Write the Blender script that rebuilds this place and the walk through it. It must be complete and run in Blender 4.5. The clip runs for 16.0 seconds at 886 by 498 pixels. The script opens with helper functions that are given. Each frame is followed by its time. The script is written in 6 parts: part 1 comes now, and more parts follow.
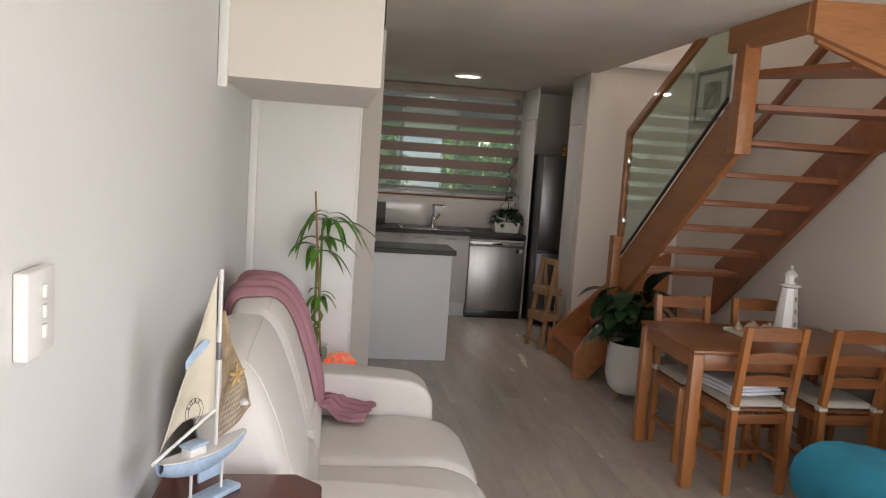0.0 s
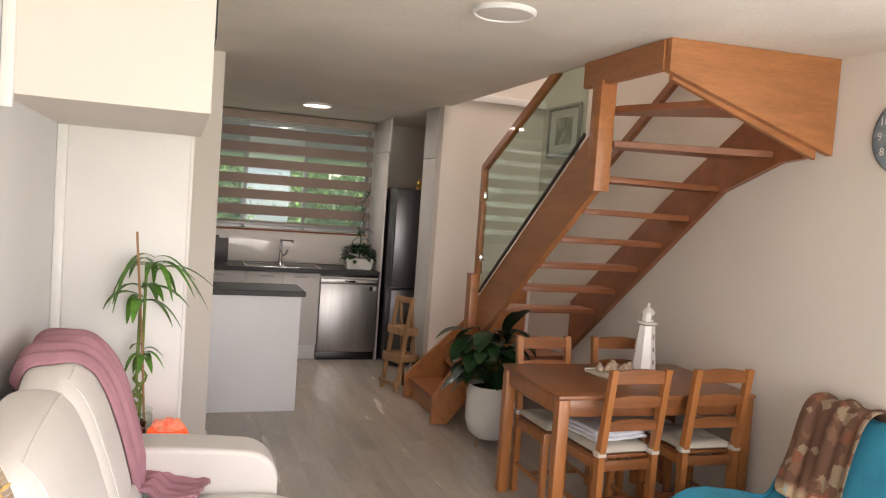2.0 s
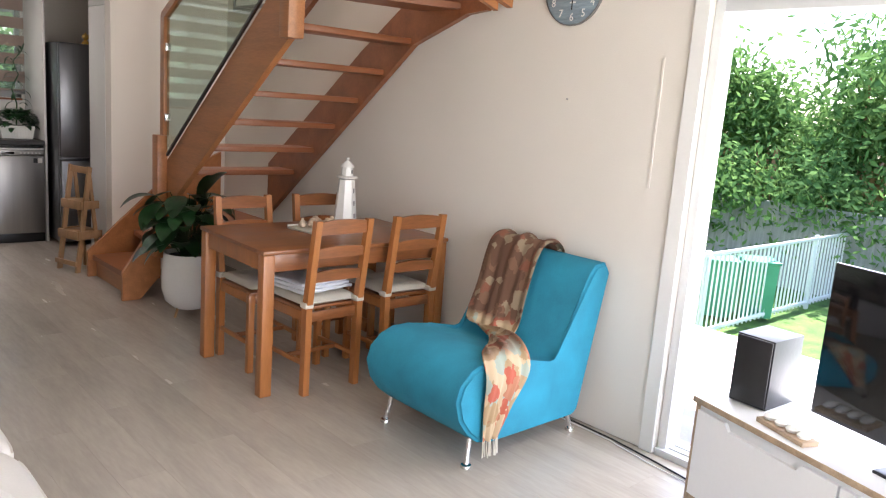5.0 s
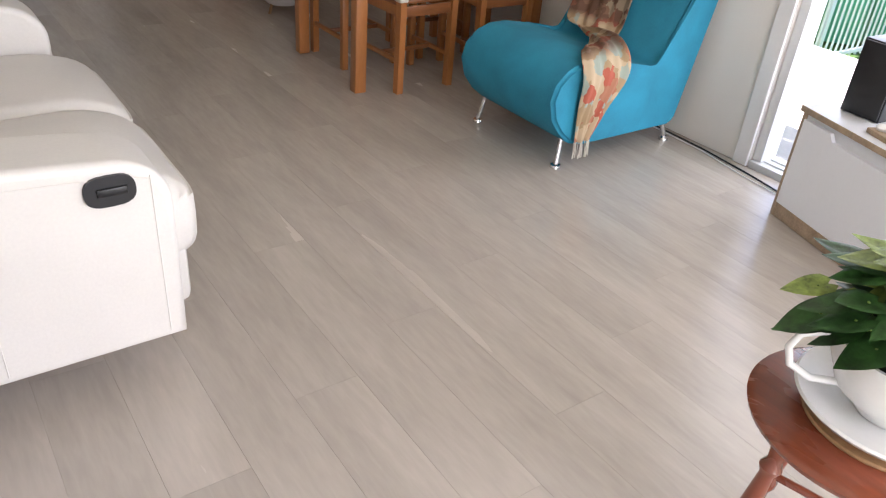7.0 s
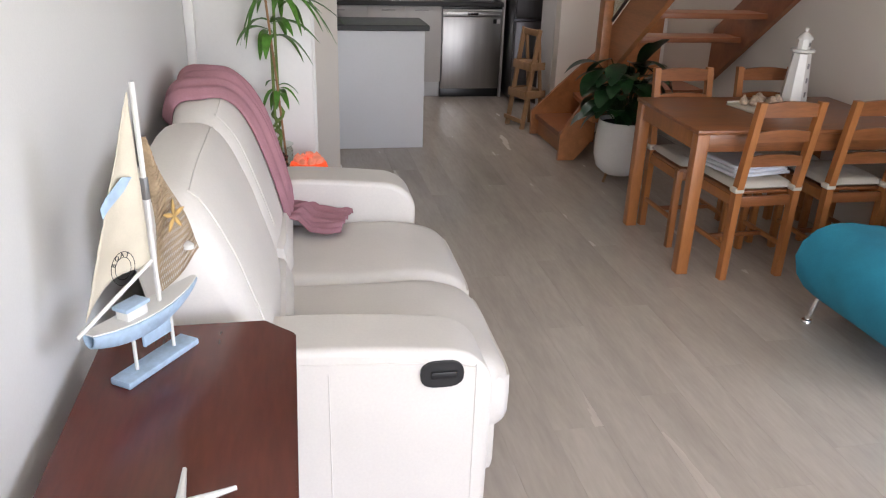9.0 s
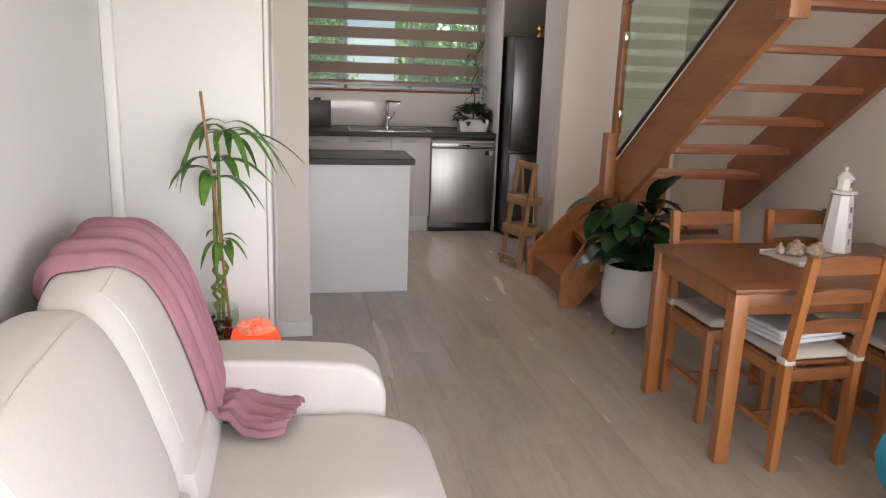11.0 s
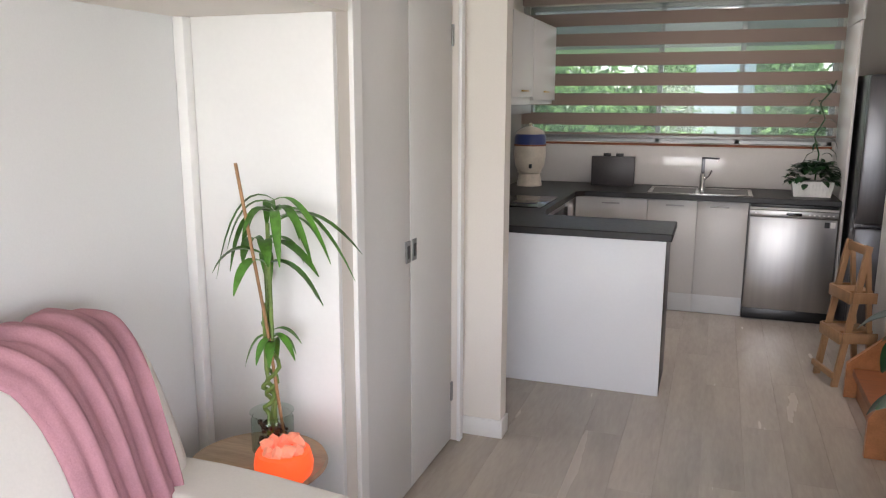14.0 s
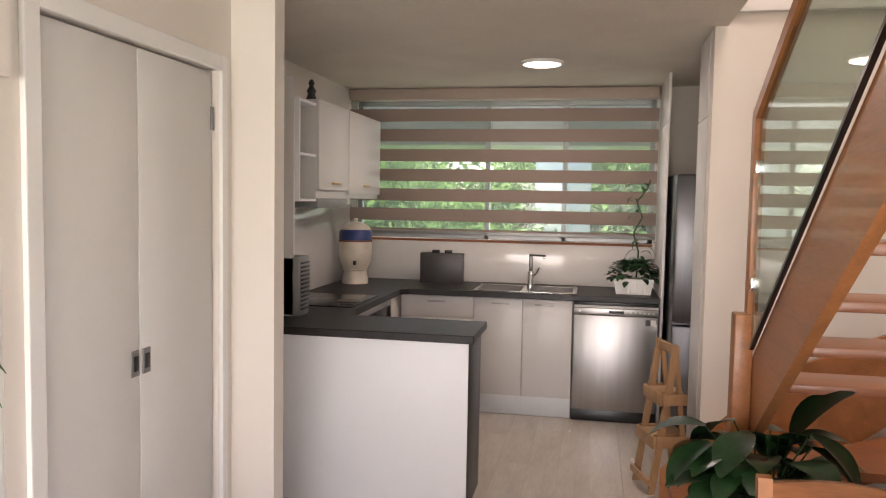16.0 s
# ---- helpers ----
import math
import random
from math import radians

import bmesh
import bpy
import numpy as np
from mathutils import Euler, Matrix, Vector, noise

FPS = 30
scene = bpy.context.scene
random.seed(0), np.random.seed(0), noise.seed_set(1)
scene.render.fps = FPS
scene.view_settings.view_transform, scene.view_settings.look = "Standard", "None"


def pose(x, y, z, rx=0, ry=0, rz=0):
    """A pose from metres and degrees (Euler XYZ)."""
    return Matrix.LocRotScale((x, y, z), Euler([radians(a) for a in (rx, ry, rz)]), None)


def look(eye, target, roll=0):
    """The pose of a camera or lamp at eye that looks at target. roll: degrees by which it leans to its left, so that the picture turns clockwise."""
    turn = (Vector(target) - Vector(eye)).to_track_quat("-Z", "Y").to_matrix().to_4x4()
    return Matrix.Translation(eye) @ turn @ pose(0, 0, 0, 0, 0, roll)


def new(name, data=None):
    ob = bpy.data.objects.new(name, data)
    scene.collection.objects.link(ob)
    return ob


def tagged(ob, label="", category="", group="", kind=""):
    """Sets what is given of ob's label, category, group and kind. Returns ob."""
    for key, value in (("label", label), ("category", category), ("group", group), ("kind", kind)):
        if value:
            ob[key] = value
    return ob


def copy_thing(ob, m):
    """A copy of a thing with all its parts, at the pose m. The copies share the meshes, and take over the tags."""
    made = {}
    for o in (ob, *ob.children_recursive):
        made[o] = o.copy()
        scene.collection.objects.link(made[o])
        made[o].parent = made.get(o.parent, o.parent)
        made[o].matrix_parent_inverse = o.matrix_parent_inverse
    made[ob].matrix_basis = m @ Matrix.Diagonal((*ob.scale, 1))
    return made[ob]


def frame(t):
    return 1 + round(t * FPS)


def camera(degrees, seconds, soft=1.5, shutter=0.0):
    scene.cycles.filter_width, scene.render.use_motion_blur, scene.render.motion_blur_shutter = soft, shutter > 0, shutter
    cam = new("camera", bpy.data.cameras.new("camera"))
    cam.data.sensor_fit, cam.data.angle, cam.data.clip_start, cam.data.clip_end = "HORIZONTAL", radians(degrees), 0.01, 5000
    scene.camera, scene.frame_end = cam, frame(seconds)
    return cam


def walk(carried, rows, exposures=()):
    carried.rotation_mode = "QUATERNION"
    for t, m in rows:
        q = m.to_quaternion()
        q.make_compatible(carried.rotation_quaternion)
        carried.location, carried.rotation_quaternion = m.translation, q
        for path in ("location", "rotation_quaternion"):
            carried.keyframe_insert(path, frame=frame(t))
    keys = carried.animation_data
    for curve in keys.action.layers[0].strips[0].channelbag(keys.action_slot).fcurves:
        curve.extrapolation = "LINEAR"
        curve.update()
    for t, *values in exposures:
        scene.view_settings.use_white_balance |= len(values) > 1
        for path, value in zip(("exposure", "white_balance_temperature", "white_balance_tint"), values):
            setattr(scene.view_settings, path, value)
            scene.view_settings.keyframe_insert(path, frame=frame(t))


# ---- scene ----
cam = camera(60.4, 16.0, 1.15)
METRES, EYE, TILT, LEAN, TURN = 3.85, 1.55, 0.0, 0.0, -9.0
PATH = [
    (0, (0.093, 0.176, 1.571), (0.384, 2.143, 1.352), 3.9),
    (0.5, (0.13, 0.332, 1.58), (0.641, 2.256, 1.389), 4.3),
    (1, (0.138, 0.459, 1.603), (0.688, 2.376, 1.453), 4.2),
    (1.5, (0.154, 0.473, 1.599), (0.745, 2.381, 1.489), 4.3),
    (2, (0.159, 0.511, 1.597), (0.821, 2.395, 1.486), 4.1),
    (2.5, (0.158, 0.523, 1.604), (0.91, 2.373, 1.499), 4.3),
    (3, (0.159, 0.535, 1.605), (0.994, 2.35, 1.506), 4.4),
    (3.5, (0.161, 0.531, 1.606), (1.02, 2.334, 1.504), 4.3),
    (4, (0.156, 0.575, 1.602), (1.085, 2.341, 1.461), 3.8),
    (4.5, (0.192, 0.579, 1.529), (1.362, 2.187, 1.314), 4.1),
    (4.6, (0.2, 0.589, 1.532), (1.42, 2.152, 1.272), 4.0),
    (4.7, (0.189, 0.592, 1.519), (1.487, 2.088, 1.238), 4.1),
    (6.8, (0.173, 0.565, 1.356), (1.335, 1.86, 0.369), 5.4),
    (7, (0.156, 0.569, 1.355), (1.19, 1.922, 0.307), 5.1),
    (7.5, (0.109, 0.582, 1.399), (0.837, 2.116, 0.342), 3.7),
    (8, (0.095, 0.565, 1.47), (0.554, 2.299, 0.585), 2.3),
    (8.5, (0.116, 0.57, 1.53), (0.479, 2.373, 0.743), 1.9),
    (9, (0.124, 0.573, 1.563), (0.485, 2.377, 0.779), 1.9),
    (9.5, (0.161, 0.585, 1.567), (0.527, 2.413, 0.842), 2.0),
    (10, (0.201, 0.704, 1.558), (0.575, 2.574, 0.956), 2.1),
    (10.2, (0.196, 0.831, 1.529), (0.583, 2.707, 0.954), 2.3),
    (12.3, (0.669, 1.581, 1.536), (1.023, 3.514, 1.161), 2.4),
    (12.5, (0.728, 1.621, 1.536), (0.996, 3.567, 1.162), 2.0),
    (13, (0.935, 1.734, 1.546), (0.862, 3.697, 1.168), 1.3),
    (13.5, (1.146, 1.844, 1.576), (0.7, 3.755, 1.195), 0.6),
    (14, (1.274, 2.056, 1.579), (0.61, 3.903, 1.195), 0.1),
    (14.5, (1.422, 2.262, 1.583), (0.722, 4.096, 1.201), 0.1),
    (15, (1.565, 2.406, 1.599), (0.848, 4.239, 1.24), 0.1),
    (15.5, (1.589, 2.482, 1.596), (0.985, 4.375, 1.371), 0.6),
    (16, (1.619, 2.501, 1.557), (1.238, 4.46, 1.426), 1.0),
]
EXPOSURES = [(0, 1.52, 6500, 19), (0.5, 1.96, 6800, 20), (1.5, 2.18, 6850, 21), (2.5, 2.22, 6700, 21), (3, 2.27, 6350, 20), (3.5, 2.32, 6250, 19), (4.7, 2.4, 6200, 18), (6.8, 1.9, 6330, 19), (7.5, 1.84, 6190, 19), (9, 1.92, 6130, 19), (10, 1.94, 6280, 20), (12.5, 2.49, 6380, 21), (13.5, 2.40, 6150, 19), (15, 2.42, 6350, 20), (16, 2.66, 6850, 24)]
walk(cam, [(t, look(eye, target, roll)) for t, eye, target, roll in PATH], EXPOSURES)

# ---- world and light ----
world = bpy.data.worlds.new("sky_world")
scene.world = world
world.use_nodes = True
wn = world.node_tree
sky = wn.nodes.new("ShaderNodeTexSky")
sky.sky_type, sky.sun_disc = "NISHITA", False
sky.sun_elevation, sky.sun_rotation = radians(61.8), radians(80.5)
wn.links.new(sky.outputs[0], wn.nodes["Background"].inputs[0])
wn.nodes["Background"].inputs[1].default_value = 0.15

lamp = bpy.data.lights.new("sun", "SUN")
lamp.energy, lamp.angle, lamp.color = 5.0, radians(0.5), (1.0, 0.95, 0.88)
new("sun", lamp).matrix_basis = look((9.0, 1.5, 17.0), (0, 0, 0))


def area_lamp(name, eye, target, w, h, watts, color):
    lamp = bpy.data.lights.new(name, "AREA")
    lamp.shape, lamp.size, lamp.size_y, lamp.energy, lamp.color = "RECTANGLE", w, h, watts, color
    ob = new(name, lamp)
    ob.matrix_basis = look(eye, target)
    return ob


area_lamp("daylight_slider", (3.34, 1.2, 1.0), (0, 1.5, 0.9), 2.1, 1.9, 11.5, (0.97, 0.98, 1.0))
area_lamp("daylight_entrance", (1.4, -0.98, 1.1), (1.4, 3, 1.1), 2.4, 2.0, 24.5, (1.0, 0.96, 0.91))
area_lamp("daylight_kitchen", (0.93, 8.66, 1.77), (0.93, 6, 1.2), 2.2, 1.1, 1.8, (0.95, 1.0, 0.93))
area_lamp("daylight_upstairs", (2.7, 5.0, 5.1), (2.7, 5.0, 0), 0.8, 2.4, 10.5, (1.0, 0.93, 0.84))
lamp = bpy.data.lights.new("kitchen_ceiling_lamp", "AREA")
lamp.shape, lamp.size, lamp.energy, lamp.color = "DISK", 0.22, 2.6, (1.0, 0.90, 0.80)
new("kitchen_ceiling_lamp", lamp).matrix_basis = look((1.285, 7.38, 2.40), (1.285, 7.381, 0))

# ---- materials ----


def mat(name, color, rough=0.6, metal=0.0, vary=0.08, scale=3.0, fine=60.0, bump=0.05, stretch=(1, 1, 1), per_object=0.0, coat=0.0, spots=None, dark=None, wide=(0.32, 0.68), trans=0.0, distort=1.0):
    """Base colour varied at two scales, with fine relief."""
    m = bpy.data.materials.new(name)
    m.use_nodes = True
    n, k = m.node_tree.nodes, m.node_tree.links
    b = n["Principled BSDF"]
    b.inputs["Roughness"].default_value, b.inputs["Metallic"].default_value = rough, metal
    b.inputs["Coat Weight"].default_value, b.inputs["Transmission Weight"].default_value = coat, trans
    tc, mp = n.new("ShaderNodeTexCoord"), n.new("ShaderNodeMapping")
    mp.inputs["Scale"].default_value = stretch
    k.new(tc.outputs["Object"], mp.inputs["Vector"])
    vec = mp.outputs["Vector"]
    info = n.new("ShaderNodeObjectInfo")
    if per_object:
        add = n.new("ShaderNodeVectorMath")
        add.operation = "MULTIPLY_ADD"
        comb = n.new("ShaderNodeCombineXYZ")
        for i in range(3):
            k.new(info.outputs["Random"], comb.inputs[i])
        k.new(comb.outputs[0], add.inputs[0])
        add.inputs[1].default_value = (37, 53, 71)
        k.new(vec, add.inputs[2])
        vec = add.outputs[0]
    big, small = n.new("ShaderNodeTexNoise"), n.new("ShaderNodeTexNoise")
    for node, sc, det in ((big, scale, 4), (small, fine, 3)):
        node.inputs["Scale"].default_value, node.inputs["Detail"].default_value = sc, det
        node.inputs["Distortion"].default_value = 0.3 * distort
        k.new(vec, node.inputs["Vector"])
    mix = n.new("ShaderNodeMath")
    mix.operation = "MULTIPLY_ADD"
    mix.inputs[1].default_value = 0.35
    k.new(small.outputs["Fac"], mix.inputs[0])
    half = n.new("ShaderNodeMath")
    half.operation = "MULTIPLY"
    half.inputs[1].default_value = 0.65
    k.new(big.outputs["Fac"], half.inputs[0])
    k.new(half.outputs[0], mix.inputs[2])
    ramp = n.new("ShaderNodeValToRGB")
    lo = dark or tuple(c * (1 - 2.2 * vary) for c in color)
    hi = tuple(min(1, c * (1 + 1.2 * vary)) for c in color)
    ramp.color_ramp.elements[0].position, ramp.color_ramp.elements[1].position = wide
    ramp.color_ramp.elements[0].color, ramp.color_ramp.elements[1].color = (*lo, 1), (*hi, 1)
    k.new(mix.outputs[0], ramp.inputs[0])
    out = ramp.outputs[0]
    if per_object:
        hs = n.new("ShaderNodeHueSaturation")
        mr = n.new("ShaderNodeMapRange")
        mr.inputs["To Min"].default_value, mr.inputs["To Max"].default_value = 1 - per_object, 1 + per_object
        k.new(info.outputs["Random"], mr.inputs["Value"])
        k.new(mr.outputs[0], hs.inputs["Value"])
        k.new(out, hs.inputs["Color"])
        out = hs.outputs[0]
    k.new(out, b.inputs["Base Color"])
    rr = n.new("ShaderNodeMapRange")
    rr.inputs["To Min"].default_value, rr.inputs["To Max"].default_value = max(0.02, rough - 0.06), min(1, rough + 0.06)
    k.new(big.outputs["Fac"], rr.inputs["Value"])
    k.new(rr.outputs[0], b.inputs["Roughness"])
    if bump:
        bp = n.new("ShaderNodeBump")
        bp.inputs["Strength"].default_value, bp.inputs["Distance"].default_value = min(1, bump * 4), 0.004
        k.new(small.outputs["Fac"], bp.inputs["Height"])
        k.new(bp.outputs[0], b.inputs["Normal"])
    return m


def glow(name, color, strength):
    m = mat(name, color, 0.5)
    b = m.node_tree.nodes["Principled BSDF"]
    b.inputs["Emission Color"].default_value, b.inputs["Emission Strength"].default_value = (*color, 1), strength
    return m


def clear_glass(name, tint, rough=0.0):
    """A thin pane: mostly clear, with a Fresnel gloss."""
    m = bpy.data.materials.new(name)
    m.use_nodes = True
    n, k = m.node_tree.nodes, m.node_tree.links
    n.remove(n["Principled BSDF"])
    tr, gl, lw, pw, fr, mx = n.new("ShaderNodeBsdfTransparent"), n.new("ShaderNodeBsdfGlossy"), n.new("ShaderNodeLayerWeight"), n.new("ShaderNodeMath"), n.new("ShaderNodeMath"), n.new("ShaderNodeMixShader")
    tr.inputs[0].default_value, gl.inputs["Roughness"].default_value = (*tint, 1), rough
    pw.operation, fr.operation = "POWER", "MULTIPLY_ADD"
    lw.inputs["Blend"].default_value, pw.inputs[1].default_value, fr.inputs[1].default_value, fr.inputs[2].default_value = 0.5, 4.0, 0.8, 0.04
    k.new(lw.outputs["Facing"], pw.inputs[0]), k.new(pw.outputs[0], fr.inputs[0])
    k.new(fr.outputs[0], mx.inputs[0]), k.new(tr.outputs[0], mx.inputs[1]), k.new(gl.outputs[0], mx.inputs[2])
    k.new(mx.outputs[0], n["Material Output"].inputs[0])
    return m


def sheer(name, color, weave=900.0, open_part=0.4):
    """Net or mesh cloth: partly see-through and lets light pass."""
    m = bpy.data.materials.new(name)
    m.use_nodes = True
    n, k = m.node_tree.nodes, m.node_tree.links
    n.remove(n["Principled BSDF"])
    tr, df, tl, a, b = n.new("ShaderNodeBsdfTransparent"), n.new("ShaderNodeBsdfDiffuse"), n.new("ShaderNodeBsdfTranslucent"), n.new("ShaderNodeMixShader"), n.new("ShaderNodeMixShader")
    df.inputs[0].default_value = tl.inputs[0].default_value = (*color, 1)
    a.inputs[0].default_value, b.inputs[0].default_value = 0.35, open_part
    k.new(df.outputs[0], a.inputs[1]), k.new(tl.outputs[0], a.inputs[2])
    k.new(a.outputs[0], b.inputs[1]), k.new(tr.outputs[0], b.inputs[2])
    k.new(b.outputs[0], n["Material Output"].inputs[0])
    return m


WALL = mat("wall_paint", (0.74, 0.69, 0.63), 0.75, vary=0.02, scale=1.2, fine=180, bump=0.03)
# Left wall: the wall paint with cool daylight put into its colour.
WALL_DAYLIT = mat("wall_paint_daylit", (0.69, 0.69, 0.68), 0.7, vary=0.02, scale=1.0, fine=180, bump=0.03)
CEIL = mat("ceiling_stipple", (0.72, 0.67, 0.60), 0.9, vary=0.05, scale=2, fine=60, bump=0.3)
WHITE = mat("white_gloss_paint", (0.78, 0.77, 0.75), 0.4, vary=0.015, bump=0.01)
DOORW = mat("door_paint", (0.70, 0.69, 0.67), 0.45, vary=0.015, bump=0.01)
CAB = mat("cabinet_laminate", (0.61, 0.595, 0.575), 0.35, vary=0.02, bump=0.01)
CABW = mat("white_laminate", (0.78, 0.79, 0.81), 0.4, vary=0.012, bump=0.01)
TOP = mat("dark_worktop", (0.014, 0.012, 0.012), 0.46, vary=0.25, scale=30, fine=300, bump=0.02)
PLANK = mat("floor_plank_vinyl", (0.475, 0.425, 0.37), 0.25, vary=0.10, scale=1.5, fine=13, bump=0.008, stretch=(5, 0.8, 1), per_object=0.03, wide=(0.22, 0.72))
PINE = mat("honey_pine", (0.38, 0.145, 0.042), 0.38, vary=0.10, scale=2.5, fine=18, bump=0.02, stretch=(6, 6, 1), coat=0.15)
PINE_X = mat("honey_pine_lengthwise", (0.26, 0.095, 0.032), 0.33, vary=0.16, scale=2.5, fine=18, bump=0.02, stretch=(1, 7, 7), coat=0.2)
STAIR = mat("stair_timber", (0.41, 0.165, 0.06), 0.4, vary=0.13, scale=1.8, fine=16, bump=0.01, stretch=(8, 0.9, 8), coat=0.15)
STAIR_X = mat("stair_timber_crosswise", (0.41, 0.165, 0.06), 0.4, vary=0.13, scale=1.8, fine=16, bump=0.01, stretch=(0.8, 7, 7), coat=0.15)
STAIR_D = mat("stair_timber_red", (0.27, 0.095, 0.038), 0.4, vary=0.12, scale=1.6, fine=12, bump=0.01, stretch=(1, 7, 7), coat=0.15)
LADDER = mat("light_beech", (0.38, 0.22, 0.11), 0.45, vary=0.1, scale=3, fine=20, stretch=(6, 6, 1))
LEATHER = mat("cream_leather", (0.72, 0.69, 0.645), 0.42, vary=0.03, scale=4, fine=130, bump=0.015)
TEAL = mat("teal_fabric", (0.02, 0.25, 0.38), 0.9, vary=0.12, scale=6, fine=220, bump=0.08)
MAHOG = mat("mahogany_veneer", (0.115, 0.020, 0.012), 0.25, vary=0.12, scale=2, fine=14, bump=0.01, stretch=(6, 1, 1), coat=0.15)
MAHOG_R = mat("redbrown_wood", (0.22, 0.055, 0.025), 0.28, vary=0.2, scale=2, fine=14, bump=0.01, stretch=(6, 1, 1), coat=0.3)
STEEL = mat("brushed_steel", (0.40, 0.39, 0.38), 0.36, metal=1.0, vary=0.05, scale=3, fine=1.6, bump=0.12, stretch=(6, 6, 0.35))
STEEL_D = mat("dark_steel", (0.16, 0.16, 0.17), 0.33, metal=1.0, vary=0.06, scale=3, fine=60, bump=0, stretch=(12, 12, 0.3))
CHROME = mat("chrome", (0.8, 0.8, 0.8), 0.08, metal=1.0, vary=0.01, bump=0)
BLACK = mat("black_plastic", (0.012, 0.012, 0.013), 0.35, vary=0.1, bump=0.02)
SCREEN = mat("black_screen", (0.008, 0.008, 0.009), 0.08, vary=0.05, bump=0)
THROW = mat("dusty_pink_knit", (0.40, 0.20, 0.235), 0.95, vary=0.1, scale=8, fine=220, bump=0.05)
CUSHION = mat("beige_cotton", (0.58, 0.54, 0.46), 0.95, vary=0.05, scale=8, fine=200, bump=0.08)
PAPERW = mat("white_cloth", (0.75, 0.76, 0.80), 0.9, vary=0.03, bump=0.03)
LEAF = mat("leaf_fresh_green", (0.09, 0.24, 0.03), 0.4, vary=0.3, scale=10, fine=60, bump=0.04, per_object=0.2)
LEAF_D = mat("leaf_dark_green", (0.016, 0.058, 0.018), 0.30, vary=0.3, scale=10, fine=60, bump=0.04, per_object=0.25)
LEAF_M = mat("leaf_mottled", (0.20, 0.27, 0.05), 0.58, vary=0.35, scale=30, fine=90, bump=0.04, per_object=0.3)
STEM = mat("bamboo_stem", (0.16, 0.24, 0.05), 0.5, vary=0.2)
CANE = mat("cane_stake", (0.36, 0.20, 0.09), 0.6, vary=0.2)
CERAMIC = mat("white_ceramic", (0.78, 0.77, 0.74), 0.25, vary=0.02, bump=0.01)
TILE = mat("splashback_gloss", (0.60, 0.58, 0.55), 0.08, vary=0.02, bump=0)
GREY = mat("grey_metal", (0.28, 0.28, 0.28), 0.4, metal=0.6)
ALU = mat("white_aluminium", (0.70, 0.71, 0.71), 0.35, vary=0.02, bump=0)
BRASS = mat("brass", (0.6, 0.38, 0.1), 0.3, metal=1.0)
SOIL = mat("soil", (0.03, 0.02, 0.015), 0.95, vary=0.4, bump=0.3)
TERRA = mat("brick_red", (0.35, 0.13, 0.07), 0.85, vary=0.2, per_object=0.2)
GRASS = mat("lawn", (0.07, 0.16, 0.02), 0.9, vary=0.35, scale=4, fine=120, bump=0.3)
CONC = mat("paving", (0.45, 0.43, 0.39), 0.85, vary=0.1)
GLASS = clear_glass("clear_glass", (0.78, 0.86, 0.81))
PANE = clear_glass("window_glass", (0.95, 0.98, 0.97))
LIT = glow("lamp_diffuser_lit", (1.0, 0.86, 0.72), 1.3)
UNLIT = mat("lamp_diffuser", (0.66, 0.62, 0.58), 0.5, vary=0.02)
SLAT = sheer("blind_band", (0.36, 0.285, 0.25), open_part=0.02)
BANDT = mat("blind_taupe", (0.42, 0.34, 0.29), 0.8, vary=0.03)
NET = sheer("blind_net", (0.40, 0.46, 0.43), open_part=0.82)

MESH = sheer("insect_screen_mesh", (0.12, 0.16, 0.14), open_part=0.85)
BOARD = mat("dark_board", (0.05, 0.045, 0.045), 0.4, vary=0.1)
PAVE = mat("pale_paving", (0.52, 0.50, 0.47), 0.8, vary=0.06)
OAK = mat("pale_oak", (0.45, 0.33, 0.22), 0.5, vary=0.15, scale=3, fine=20, stretch=(1, 6, 6))
LEAF_P = mat("leaf_mid_green", (0.028, 0.085, 0.018), 0.52, vary=0.35, scale=25, fine=80, bump=0.05, per_object=0.3)


def tree_leaf():
    m = sheer("tree_leaf", (0.1, 0.2, 0.05), open_part=0.0)
    n, k = m.node_tree.nodes, m.node_tree.links
    g, r = n.new("ShaderNodeNewGeometry"), n.new("ShaderNodeValToRGB")
    r.color_ramp.elements[0].color, r.color_ramp.elements[1].color = (0.06, 0.13, 0.04, 1), (0.17, 0.29, 0.09, 1)
    k.new(g.outputs["Random Per Island"], r.inputs[0])
    for node in n:
        if node.bl_idname in ("ShaderNodeBsdfDiffuse", "ShaderNodeBsdfTranslucent"):
            k.new(r.outputs[0], node.inputs[0])
    return m


LEAF_T = tree_leaf()
CLOCKF = mat("clock_face_bluegrey", (0.27, 0.34, 0.39), 0.6, vary=0.2, scale=5, fine=40, stretch=(1, 9, 1))
PRINTM = mat("faded_print", (0.42, 0.42, 0.38), 0.6, vary=0.35, scale=14, fine=60)
PALEBLUE = mat("pale_blue_paint", (0.42, 0.56, 0.72), 0.6, vary=0.12, scale=14, fine=80)
CALICO = mat("calico_cloth", (0.66, 0.60, 0.48), 0.95, vary=0.06, scale=10, fine=500, bump=0.05)
CANENET = mat("jute_net", (0.40, 0.30, 0.19), 0.95, vary=0.2, scale=30, fine=200)
STARF = mat("starfish_orange", (0.62, 0.40, 0.14), 0.8, vary=0.2, scale=40)
TULIP = mat("tulip_white", (0.78, 0.78, 0.58), 0.5, vary=0.1, scale=30)
PEBBLE = mat("dark_pebbles", (0.10, 0.05, 0.035), 0.3, vary=0.5, scale=60)
PEBBLE2 = mat("grey_boards", (0.30, 0.30, 0.29), 0.8, vary=0.15, stretch=(1, 8, 0.3))
